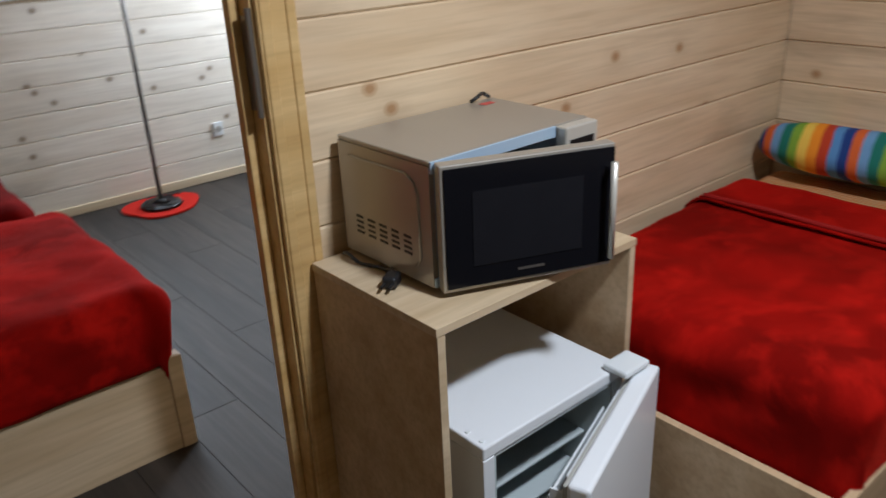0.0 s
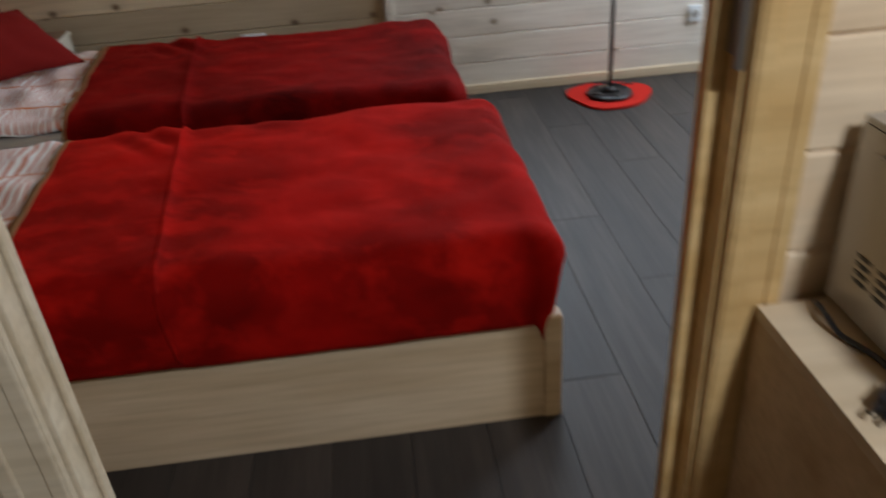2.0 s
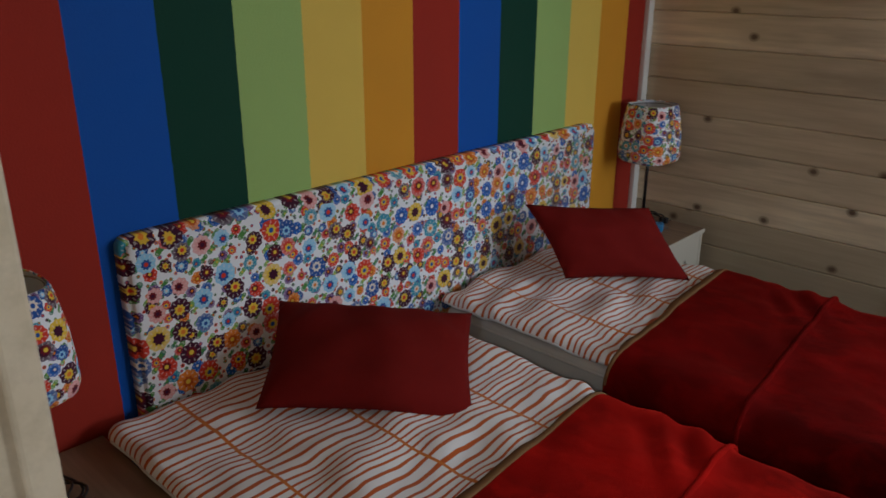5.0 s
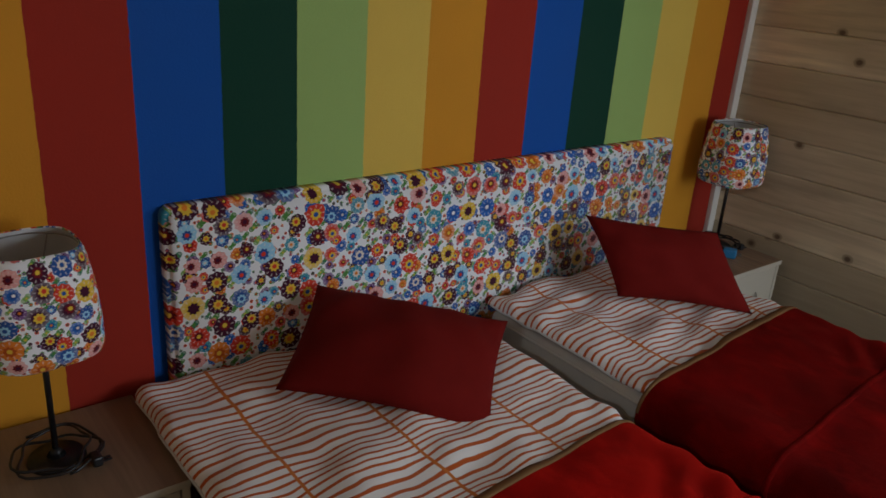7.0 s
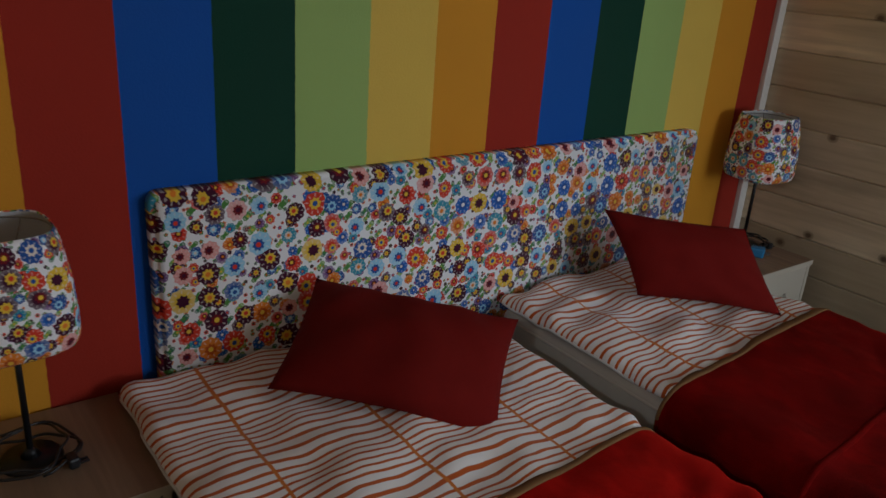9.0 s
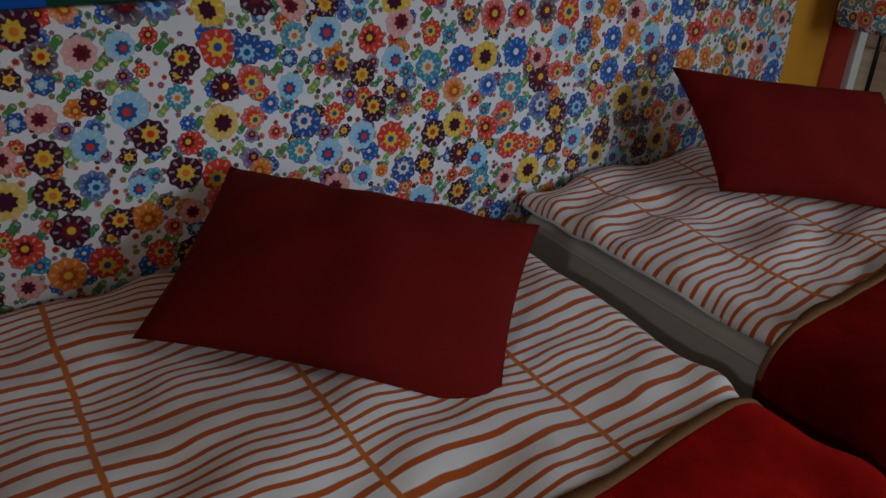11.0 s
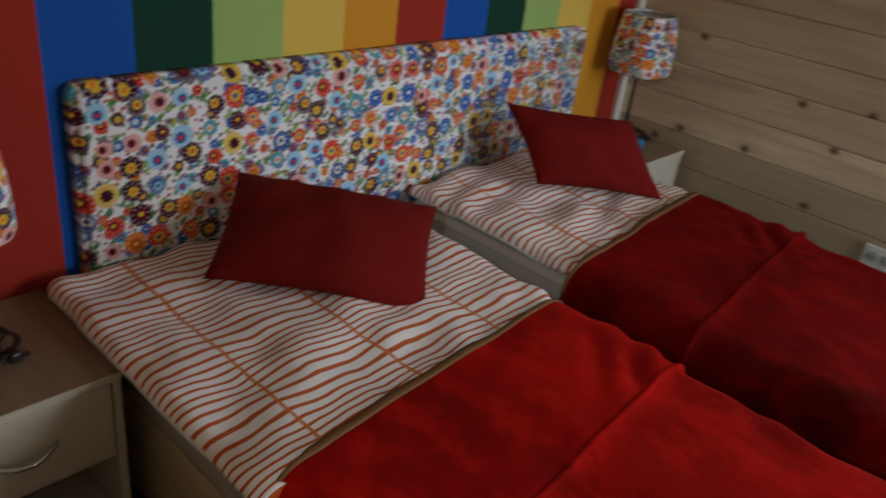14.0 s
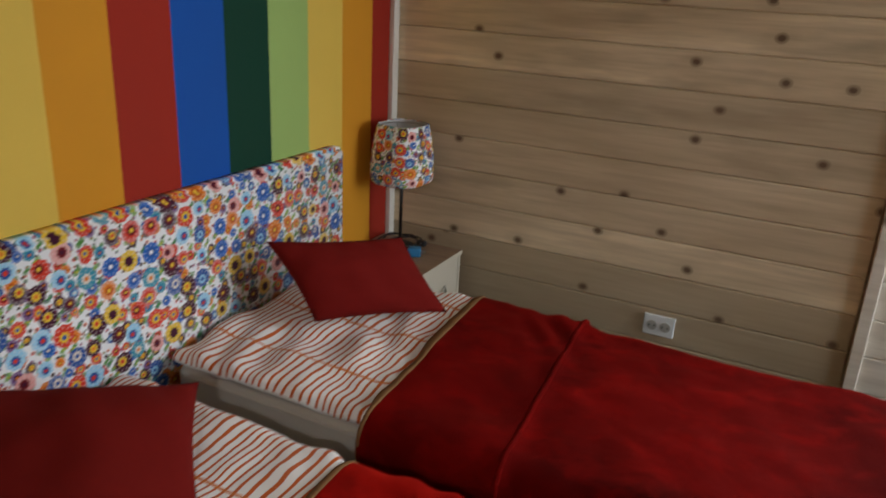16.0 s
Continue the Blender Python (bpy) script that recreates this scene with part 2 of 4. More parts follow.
def fleece(name, bright, mid, deep, sheen):
    """Long-haired fleece, brushed this way and that: strokes of lighter and darker nap."""
    n = Nodes(name)
    c = n.coords()
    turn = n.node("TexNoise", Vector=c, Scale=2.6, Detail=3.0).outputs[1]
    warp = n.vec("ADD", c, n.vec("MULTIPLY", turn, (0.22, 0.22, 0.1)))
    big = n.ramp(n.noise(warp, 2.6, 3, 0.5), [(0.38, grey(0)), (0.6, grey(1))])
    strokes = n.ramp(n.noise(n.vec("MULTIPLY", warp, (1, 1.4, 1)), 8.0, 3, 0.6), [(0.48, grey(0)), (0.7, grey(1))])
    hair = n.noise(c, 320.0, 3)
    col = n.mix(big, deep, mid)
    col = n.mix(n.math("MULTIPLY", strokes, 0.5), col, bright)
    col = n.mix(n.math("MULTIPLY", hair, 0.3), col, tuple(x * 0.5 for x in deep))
    n.bump(n.math("ADD", n.noise(warp, 9.0, 4), n.math("MULTIPLY", hair, 0.3)), 0.6, 0.008)
    return n.done(col, 0.9, Sheen_Weight=sheen, Specular_IOR_Level=0.05, Sheen_Roughness=0.35, Sheen_Tint=(0.9, 0.04, 0.02))


STRIPES = stripe_wall()
FLOWERS = flower_print("folk_flower_cotton", False)
FLOWERS_ROUND = flower_print("folk_flower_shade_cotton", True)
DUVET = striped_duvet()
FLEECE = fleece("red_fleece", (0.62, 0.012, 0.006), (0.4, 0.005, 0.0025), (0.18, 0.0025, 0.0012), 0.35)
# the same red fleece, with the shade on the wall-side bed painted in
FLEECE_SHADED = fleece("shaded_red_fleece", (0.27, 0.003, 0.002), (0.14, 0.0015, 0.001), (0.055, 0.0008, 0.0005), 0.2)
PIPING = plain("dark_red_piping", (0.3, 0.012, 0.01), 0.85)
HEM = plain("olive_brown_hem", (0.2, 0.1, 0.04), 0.85, 0, 200)
CUSHION = plain("plain_red_cotton", (0.16, 0.006, 0.004), 0.9, 0, 500, 0.2, 0.3)
MATTRESS = plain("grey_beige_mattress_cover", (0.5, 0.46, 0.4), 0.35, 0, 30, 0.3, 0.3)
CREAM = plain("cream_laminate", (0.55, 0.5, 0.4), 0.5, 0, 30, 0.15)
WHITE_STRIP = plain("white_edge_trim", (0.74, 0.72, 0.66), 0.5)
PLASTER = plain("cream_painted_wall", (0.7, 0.66, 0.58), 0.8)
WHITE_METAL = plain("white_enamel", (0.76, 0.79, 0.82), 0.3, 0, 40, 0.05, 0.03)
WHITE_PLASTIC = plain("white_plastic", (0.72, 0.76, 0.78), 0.35, 0, 40, 0.05, 0.03)
LINER = plain("grey_white_liner", (0.5, 0.56, 0.57), 0.35, 0, 40, 0.06, 0.03)
GASKET = plain("grey_rubber_gasket", (0.42, 0.42, 0.39), 0.6)
SILVER = plain("silver_painted_metal", (0.44, 0.41, 0.36), 0.36, 0.55, 120, 0.08, 0.04)
SILVER_LIGHT = plain("bright_silver_plastic", (0.6, 0.58, 0.52), 0.32, 0.4, 100, 0.06, 0.03)
PANEL_BLUE = plain("pale_blue_cavity_steel", (0.45, 0.6, 0.75), 0.3, 0.3, 60, 0.06, 0.03)
GLASS_BLACK = plain("black_door_glass", (0.006, 0.006, 0.008), 0.08, 0, 20, 0.05, 0)
GLASS_GREY = plain("dark_grey_door_window", (0.013, 0.013, 0.016), 0.15, 0, 300, 0.3, 0.02)
BLACK = plain("black_plastic", (0.014, 0.014, 0.016), 0.4)
BLACK_METAL = plain("black_lacquered_metal", (0.012, 0.012, 0.014), 0.35, 0.2)
CHROME = plain("brushed_chrome", (0.62, 0.62, 0.62), 0.22, 1.0, 90, 0.1, 0.03)
STEEL = plain("dull_steel", (0.32, 0.3, 0.28), 0.4, 0.9, 90, 0.2, 0.05)
POLE_GREY = plain("grey_metal_pole", (0.12, 0.115, 0.11), 0.4, 0.5)
MAT_RED = plain("red_felt", (0.5, 0.02, 0.012), 0.95, 0, 400, 0.25, 0.4)
SHADE_IN = plain("white_shade_lining", (0.68, 0.68, 0.68), 0.8)
RED_GLOW = plain("red_marks", (0.6, 0.1, 0.08), 0.6)


def rainbow():
    n = Nodes("rainbow_striped_pillowcase")
    s = n.node("SeparateXYZ", Vector=n.coords())
    u = n.math("ADD", s.outputs[1], n.math("MULTIPLY", n.math("SUBTRACT", n.noise(n.coords(), 7.0, 2), 0.5), 0.02))
    f = n.math("FRACT", n.math("MULTIPLY", u, 3.4))
    cols = [(0.02, 0.05, 0.2), (0.1, 0.25, 0.5), (0.45, 0.05, 0.02), (0.75, 0.25, 0.02), (0.75, 0.5, 0.08), (0.2, 0.35, 0.04), (0.02, 0.16, 0.12), (0.15, 0.3, 0.5), (0.6, 0.12, 0.03)]
    col = n.ramp(f, [(i / 9, c) for i, c in enumerate(cols)], True)
    n.bump(n.noise(n.coords(), 40.0, 3), 0.4, 0.003)
    return n.done(col, 0.85)


def orange_sheet():
    n = Nodes("orange_patterned_sheet")
    c = n.coords((1, 0.35, 1))
    w = n.node("TexWave", Vector=c, Scale=22.0, Distortion=7.0, Detail=2.0).outputs[1]
    col = n.mix(n.ramp(w, [(0.4, grey(0)), (0.6, grey(1))]), (0.66, 0.42, 0.22), (0.6, 0.2, 0.05))
    return n.done(col, 0.85)


RAINBOW, ORANGE_SHEET = rainbow(), orange_sheet()


# ---- building helpers ----
def mesh_of(bm, name, material, smooth=False):
    me = bpy.data.meshes.new(name)
    bmesh.ops.recalc_face_normals(bm, faces=bm.faces)
    bm.to_mesh(me)
    bm.free()
    me.materials.append(material)
    if smooth:
        for p in me.polygons:
            p.use_smooth = True
    return me


def part(name, bm, material, parent=None, label="", smooth=False):
    ob = new(name, mesh_of(bm, name, material, smooth))
    if parent is not None:
        ob.parent = parent
        ob.matrix_parent_inverse = Matrix.Identity(4)
    if label:
        ob["label"] = label
    return ob


def box(x0, x1, y0, y1, z0, z1, bevel=0.0, seg=2, m=None):
    bm = bmesh.new()
    bmesh.ops.create_cube(bm, size=1, matrix=Matrix.Translation(((x0 + x1) / 2, (y0 + y1) / 2, (z0 + z1) / 2)) @ Matrix.Diagonal((x1 - x0, y1 - y0, z1 - z0, 1)))
    if bevel:
        bmesh.ops.bevel(bm, geom=bm.edges[:], offset=bevel, segments=seg, affect="EDGES", profile=0.5)
    if m is not None:
        bmesh.ops.transform(bm, matrix=m, verts=bm.verts)
    return bm


def join(*bms):
    out = bmesh.new()
    for b in bms:
        me = bpy.data.meshes.new("tmp")
        b.to_mesh(me)
        out.from_mesh(me)
        bpy.data.meshes.remove(me)
        b.free()
    return out


def cyl(r0, r1, z0, z1, seg=24, at=(0, 0), bevel=0.0):
    bm = bmesh.new()
    bmesh.ops.create_cone(bm, cap_ends=True, segments=seg, radius1=r0, radius2=r1, depth=z1 - z0, matrix=Matrix.Translation((at[0], at[1], (z0 + z1) / 2)))
    if bevel:
        bmesh.ops.bevel(bm, geom=[e for e in bm.edges if abs(e.verts[0].co.z - e.verts[1].co.z) < 1e-6], offset=bevel, segments=2, affect="EDGES")
    return bm


def tube(points, r, seg=8, closed=False):
    """A round bar along a line of points."""
    bm = bmesh.new()
    pts = [Vector(p) for p in points]
    n = len(pts)
    rings = []
    for i, p in enumerate(pts):
        d = (pts[(i + 1) % n if closed else min(i + 1, n - 1)] - pts[i - 1 if closed or i else 0]).normalized()
        a = d.cross(Vector((0, 0, 1)) if abs(d.z) < 0.9 else Vector((1, 0, 0))).normalized()
        b = d.cross(a)
        rings.append([bm.verts.new(p + r * (math.cos(k * math.tau / seg) * a + math.sin(k * math.tau / seg) * b)) for k in range(seg)])
    for i in range(n if closed else n - 1):
        q, s = rings[i], rings[(i + 1) % n]
        for k in range(seg):
            bm.faces.new((q[k], q[(k + 1) % seg], s[(k + 1) % seg], s[k]))
    if not closed:
        bm.faces.new(rings[0]), bm.faces.new(rings[-1])
    return bm


def empty(name, m, label, category, group="", kind=""):
    ob = new(name)
    ob.matrix_world = m
    return tagged(ob, label, category, group, kind)


# ---- the shell ----
XW, XE, YS, YM0, YM1, YN, TOP = -1.32, 2.94, -2.2, 1.365, 1.42, 4.385, 2.45
DOOR_W, DOOR_E, DOOR_H = -0.048, 0.845, 2.05


def structure(name, bm, material, label, category="wall"):
    return tagged(part(name, bm, material), label, category, "", "structure")


floor = structure("floor", box(XW - 0.12, XE + 0.12, YS - 0.12, YN + 0.12, -0.1, -0.012), FLOOR, "dark grey-brown laminate plank floor", "floor")
ceiling = structure("ceiling", box(XW - 0.12, XE + 0.12, YS - 0.12, YN + 0.12, TOP, TOP + 0.1), PINE, "pale pine boarded ceiling", "ceiling")
wall_striped = structure("wall_west", box(XW - 0.12, XW, YM1, YN + 0.12, 0, TOP), STRIPES, "bedroom wall painted in vertical rainbow stripes")
structure("wall_west_front", box(XW - 0.12, XW, YS, YM1, 0, TOP), PINE, "pine wall of the front room")
WX0, WX1, WZ0, WZ1 = 0.85, 1.85, 1.155, 2.11
wall_north = structure("wall_north", join(box(XW, WX0, YN, YN + 0.12, 0, TOP), box(WX1, XE + 0.12, YN, YN + 0.12, 0, TOP), box(WX0, WX1, YN, YN + 0.12, 0, WZ0), box(WX0, WX1, YN, YN + 0.12, WZ1, TOP)), PINE, "bedroom wall clad with pale knotty pine boards")
structure("wall_south", box(XW - 0.12, XE + 0.12, YS - 0.12, YS, 0, TOP), PINE, "plain pine wall behind the walker")
wall_east = structure("wall_east", box(XE, XE + 0.12, YS, YM1, 0, TOP), PINE_FRONT, "front room wall clad with varnished pine boards")
EY0, EY1, EZ0, EZ1 = 3.15, 4.3, 0.9, 2.05
structure("wall_east_bedroom", join(box(XE, XE + 0.12, YM1, EY0, 0, TOP), box(XE, XE + 0.12, EY1, YN, 0, TOP), box(XE, XE + 0.12, EY0, EY1, 0, EZ0), box(XE, XE + 0.12, EY0, EY1, EZ1, TOP)), PINE, "bedroom wall of pine with a window opening")
wall_mid = structure("wall_middle", join(box(DOOR_E + 0.02, XE, YM0 + 0.012, YM1, 0, TOP), box(XW, DOOR_W - 0.02, YM0 + 0.012, YM1, 0, TOP), box(DOOR_W - 0.02, DOOR_E + 0.02, YM0 + 0.012, YM1, DOOR_H + 0.02, TOP)), PINE_FRONT, "partition wall of varnished pine with a doorway")

window = empty("window_1", Matrix.Identity(4), "white framed bedroom window", "window", "", "structure")
part("window_frame", join(box(WX0, WX0 + 0.05, YN + 0.03, YN + 0.09, WZ0, WZ1), box(WX1 - 0.05, WX1, YN + 0.03, YN + 0.09, WZ0, WZ1), box(WX0 + 0.0505, WX1 - 0.0505, YN + 0.03, YN + 0.09, WZ0, WZ0 + 0.05), box(WX0 + 0.0505, WX1 - 0.0505, YN + 0.03, YN + 0.09, WZ1 - 0.05, WZ1)), WHITE_PLASTIC, window)
part("window_sill", box(WX0 - 0.02, WX1 + 0.02, YN - 0.03, YN + 0.028, WZ0 - 0.025, WZ0 - 0.003, 0.004), WHITE_PLASTIC, window)

side_window = empty("window_2", Matrix.Identity(4), "white framed bedroom side window", "window", "", "structure")
part("window_frame", join(box(XE + 0.03, XE + 0.09, EY0, EY0 + 0.05, EZ0, EZ1), box(XE + 0.03, XE + 0.09, EY1 - 0.05, EY1, EZ0, EZ1), box(XE + 0.03, XE + 0.09, EY0 + 0.0505, EY1 - 0.0505, EZ0, EZ0 + 0.05), box(XE + 0.03, XE + 0.09, EY0 + 0.0505, EY1 - 0.0505, EZ1 - 0.05, EZ1)), WHITE_PLASTIC, side_window)

# door lining and casings
door_frame = empty("door_frame", Matrix.Identity(4), "yellow varnished pine door frame with steel hinge", "door frame", "", "structure")
part("jamb", join(box(DOOR_E, DOOR_E + 0.02, YM0 + 0.001, YM1 + 0.012, 0, DOOR_H, 0.002), box(DOOR_E - 0.022, DOOR_E, YM0 + 0.04, YM1 + 0.012, 0, DOOR_H - 0.012, 0.003)), JAMB, door_frame)
part("jamb", join(box(DOOR_W - 0.02, DOOR_W, YM0 + 0.001, YM1 + 0.012, 0, DOOR_H, 0.002), box(DOOR_W, DOOR_W + 0.008, YM0 + 0.045, YM1 + 0.012, 0, DOOR_H - 0.012, 0.003)), CASING_PALE, door_frame, "pale pine door jamb")
part("head_jamb", box(DOOR_W - 0.02, DOOR_E + 0.02, YM0 + 0.001, YM1 + 0.01, DOOR_H, DOOR_H + 0.02, 0.002), JAMB, door_frame)


def casing(x0, x1, y0, y1, material):
    """A moulded board: a flat with a raised rounded rib on either edge."""
    a, b = (y0, y1) if y1 > y0 else (y1, y0)
    w = x1 - x0
    return join(box(x0, x1, a + 0.004, b, 0, DOOR_H + 0.06, 0.003), box(x0 + 0.004, x0 + w * 0.34, a, b - 0.002, 0, DOOR_H + 0.06, 0.005, 3), box(x0 + w * 0.72, x1 - 0.003, a, b - 0.002, 0, DOOR_H + 0.06, 0.004, 3))


part("casing", casing(DOOR_E + 0.006, DOOR_E + 0.09, YM0 - 0.018, YM0, JAMB), JAMB, door_frame)
part("casing", casing(DOOR_W - 0.1, DOOR_W - 0.006, YM0 - 0.018, YM0, JAMB), CASING_PALE, door_frame, "pale pine casing")
part("casing", box(DOOR_W - 0.1, DOOR_E + 0.09, YM0 - 0.018, YM0, DOOR_H + 0.062, DOOR_H + 0.14, 0.004), JAMB, door_frame)
hinge = part("hinge", join(box(DOOR_E - 0.003, DOOR_E, YM0 + 0.008, YM0 + 0.04, 1.09, 1.27, 0.001), tube([(DOOR_E - 0.004, YM0 + 0.002, 1.08), (DOOR_E - 0.004, YM0 + 0.002, 1.285)], 0.0065, 10)), STEEL, door_frame, "dull steel hinge")

trim = structure("trim", box(XW, XW + 0.022, YN - 0.055, YN - 0.014, 0, TOP, 0.003), WHITE_STRIP, "narrow white corner strip beside the striped wall", "trim")
batten = structure("trim_batten", box(0.52, 0.562, YN - 0.032, YN - 0.013, 0, TOP, 0.004), PINE_WHITE, "upright whitish batten over a board joint", "trim")
structure("baseboard", box(0.565, XE, YN - 0.028, YN - 0.014, 0, 0.05, 0.004), CASING_PALE, "low pale pine skirting board", "baseboard")
structure("baseboard_east", box(XE - 0.016, XE, YM1, YN - 0.03, 0, 0.05, 0.004), CASING_PALE, "low pale pine skirting board", "baseboard")


# ---- beds ----
def cloth(x0, x1, y0, y1, top, radius, swell, seed, tuck=0.0, seam=None, ridge=0.0, sink=9.0, folds=0.0, skew=0.0):
    """The surface of cloth over a bed: flat above, rounded over the edges, hanging below them."""
    def point(x, y):
        cx, cy = min(max(x, x0), x1), min(max(y, y0), y1)
        dx, dy = x - cx, y - cy
        d = math.hypot(dx, dy)
        out, down = 0.0, 0.0
        if d > 1e-6:
            bend = radius * math.pi / 2
            if d < bend:
                out, down = radius * math.sin(d / radius), radius * (1 - math.cos(d / radius))
            else:
                out, down = radius - tuck * (d - bend), radius + d - bend
            dx, dy = dx / d, dy / d
        p = Vector((cx + dx * out, cy + dy * out, top - down))
        q = Vector((x * 2.6, y * 2.6, seed))
        puff = swell * (noise.noise(q) * 0.6 + noise.noise(q * 2.7) * 0.3 + noise.noise(q * 6.1) * 0.12)
        if x > sink + skew * (y1 - cy):
            puff -= 0.13
        if folds:
            puff += folds * noise.noise(Vector((x * 7 + y * 3, y * 9 - x * 2, seed)))
            puff += folds * 0.8 * math.sin(x * 38 + y * 19 + 4 * noise.noise(q)) * max(0, 0.15 + noise.noise(q * 1.3))
            puff += folds * 0.4 * abs(noise.noise(Vector((x * 11 - y * 4, y * 5 + x * 9, seed + 9))))
        if seam is not None:
            sx = seam - 0.04 * (y - y0)
            puff += ridge * math.exp(-((x - sx) / 0.02) ** 2) + 0.012 / (1 + math.exp(min(50, (x - sx) / 0.008)))
            crease = math.exp(-((x - sx + 0.07) / 0.1) ** 2) * math.exp(-((y - y1 + 0.04) / 0.17) ** 2)
            puff += 0.009 * crease * math.sin(x * 55 + y * 38)
        if d > 1e-6:
            p += Vector((dx, dy, 0)) * (puff * 0.8)
        p.z += puff
        if x > sink + skew * (y1 - cy):
            p.y = max(p.y, y0 + 0.1)
        if skew and sink > 5:
            p.x += skew * (y1 - cy) * max(0.0, 1 - max(0.0, x - x0) / (0.8 * (x1 - x0)))
        return p
    return point


def drape(x0, x1, y0, y1, top, radius, drops, step, swell, seed, **more):
    """A sheet of cloth hanging by drops = (near y, far y, head x, foot x)."""
    near, far, head, foot = drops
    point = cloth(x0, x1, y0, y1, top, radius, swell, seed, **more)
    xs = np.linspace(x0 - head, x1 + foot, max(8, round((x1 + foot - x0 + head) / step)))
    ys = np.linspace(y0 - near, y1 + far, max(8, round((y1 + far - y0 + near) / step)))
    bm = bmesh.new()
    rows = [[bm.verts.new(point(x, y)) for y in ys] for x in xs]
    for i in range(len(xs) - 1):
        for j in range(len(ys) - 1):
            bm.faces.new((rows[i][j], rows[i + 1][j], rows[i + 1][j + 1], rows[i][j + 1]))
    return bm


def thick(ob, t):
    mod = ob.modifiers.new("thickness", "SOLIDIFY")
    mod.thickness, mod.offset = t, -1.0
    return ob


def single_bed(y0, y1, x0, x1, label, wood):
    bed = empty("single_bed", pose(0, 0, 0), label, "bed", "single beds")
    h = 0.285
    part("side_panel", box(x0, x1 - 0.03, y0 + 0.006, y0 + 0.026, 0.0, h, 0.002), wood, bed)
    part("side_panel", box(x0, x1 - 0.03, y1 - 0.026, y1 - 0.006, 0.0, h, 0.002), wood, bed)
    part("foot_panel", box(x1 - 0.026, x1 - 0.004, y0 + 0.045, y1 - 0.045, 0.0, h, 0.002), wood, bed)
    part("head_panel", box(x0, x0 + 0.02, y0 + 0.03, y1 - 0.03, 0.02, h + 0.06, 0.002), wood, bed)
    for y in (y0, y1 - 0.044):
        part("corner_post", box(x1 - 0.044, x1, y, y + 0.044, 0.0, h + 0.022, 0.004), wood, bed)
    part("slat_base", box(x0 + 0.02, x1 - 0.03, y0 + 0.03, y1 - 0.03, 0.2, 0.222), wood, bed)
    mattress = part("mattress", box(x0 + 0.03, x1 - 0.035, y0 + 0.001, y1 - 0.001, 0.287, 0.488, 0.03, 4), MATTRESS, bed, "grey-beige covered mattress", True)
    for z in (0.322, 0.462):
        part("piping", tube([(x0 + 0.06, y0 + 0.003, z), (x1 - 0.07, y0 + 0.003, z)], 0.005, 6), MATTRESS, mattress)
    return bed


def bedding(y0, y1, hem, skew, seam, seed, x1, near, material, label):
    yd = y0 + 0.04 + near
    duvet = part("duvet", drape(-1.235, hem + 0.17, yd, y1 - 0.04, 0.528, 0.035, (0.05, 0.05, 0.02, 0), 0.012, 0.012, seed, sink=hem + 0.012, folds=0.013, skew=skew), DUVET, None, "", True)
    thick(duvet, 0.018)
    edge = cloth(-1.235, 0.3, yd, y1 - 0.04, 0.528, 0.035, 0.012, seed, folds=0.013)
    for y in (yd - 0.048, y1 + 0.008):
        part("edge_seam", tube([edge(x, y) for x in np.linspace(-1.23, hem - 0.06, 60)], 0.0035, 6), SHADE_IN, duvet, "stitched white edge", True)
    tagged(duvet, "rumpled white duvet with thin orange stripes on the bed", "duvet", "duvets")
    shape = (hem, x1 - 0.075, y0 + 0.07, y1 - 0.07, 0.535, 0.085)
    style = {"tuck": 0.16, "seam": seam, "ridge": 0.008, "folds": 0.004, "skew": skew}
    blanket = part("blanket", drape(*shape, (0.29, 0.29, 0, 0.28), 0.015, 0.02, seed + 5, **style), material, None, "", True)
    thick(blanket, 0.012)
    tagged(blanket, label, "blanket", "blankets")
    point = cloth(*shape, 0.02, seed + 5, **style)
    ys = np.linspace(y0 - 0.2, y1 + 0.2, 90)
    band = bmesh.new()
    rows = [[band.verts.new(point(hem + a, y) + Vector((0, 0, lift))) for y in ys] for a, lift in ((-0.003, -0.01), (-0.003, 0.002), (0.003, 0.0035), (0.009, 0.002), (0.009, -0.008))]
    for q, w in zip(rows, rows[1:]):
        for k in range(len(ys) - 1):
            band.faces.new((q[k], q[k + 1], w[k + 1], w[k]))
    part("hem", band, HEM, blanket, "olive-brown band along the blanket's edge", True)
    part("piping", tube([point(seam - 0.04 * (y - y0 - 0.07) + 0.004, y) for y in ys], 0.0075, 8), material, blanket, "raised piping across the blanket", True)
    return blanket


single_bed(1.975, 2.865, -1.262, 0.8, "single bed with a pale oak laminate box", LAMINATE_PALE)
single_bed(3.03, 3.875, -1.262, 0.74, "single bed with a pale oak laminate box beside the pine wall", LAMINATE_PALE)
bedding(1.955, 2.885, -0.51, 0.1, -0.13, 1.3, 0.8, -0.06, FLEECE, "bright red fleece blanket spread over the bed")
bedding(3.015, 3.895, -0.64, 0.08, -0.245, 7.9, 0.73, 0.015, FLEECE_SHADED, "red fleece blanket, shade in its colour, spread over the bed by the wall")


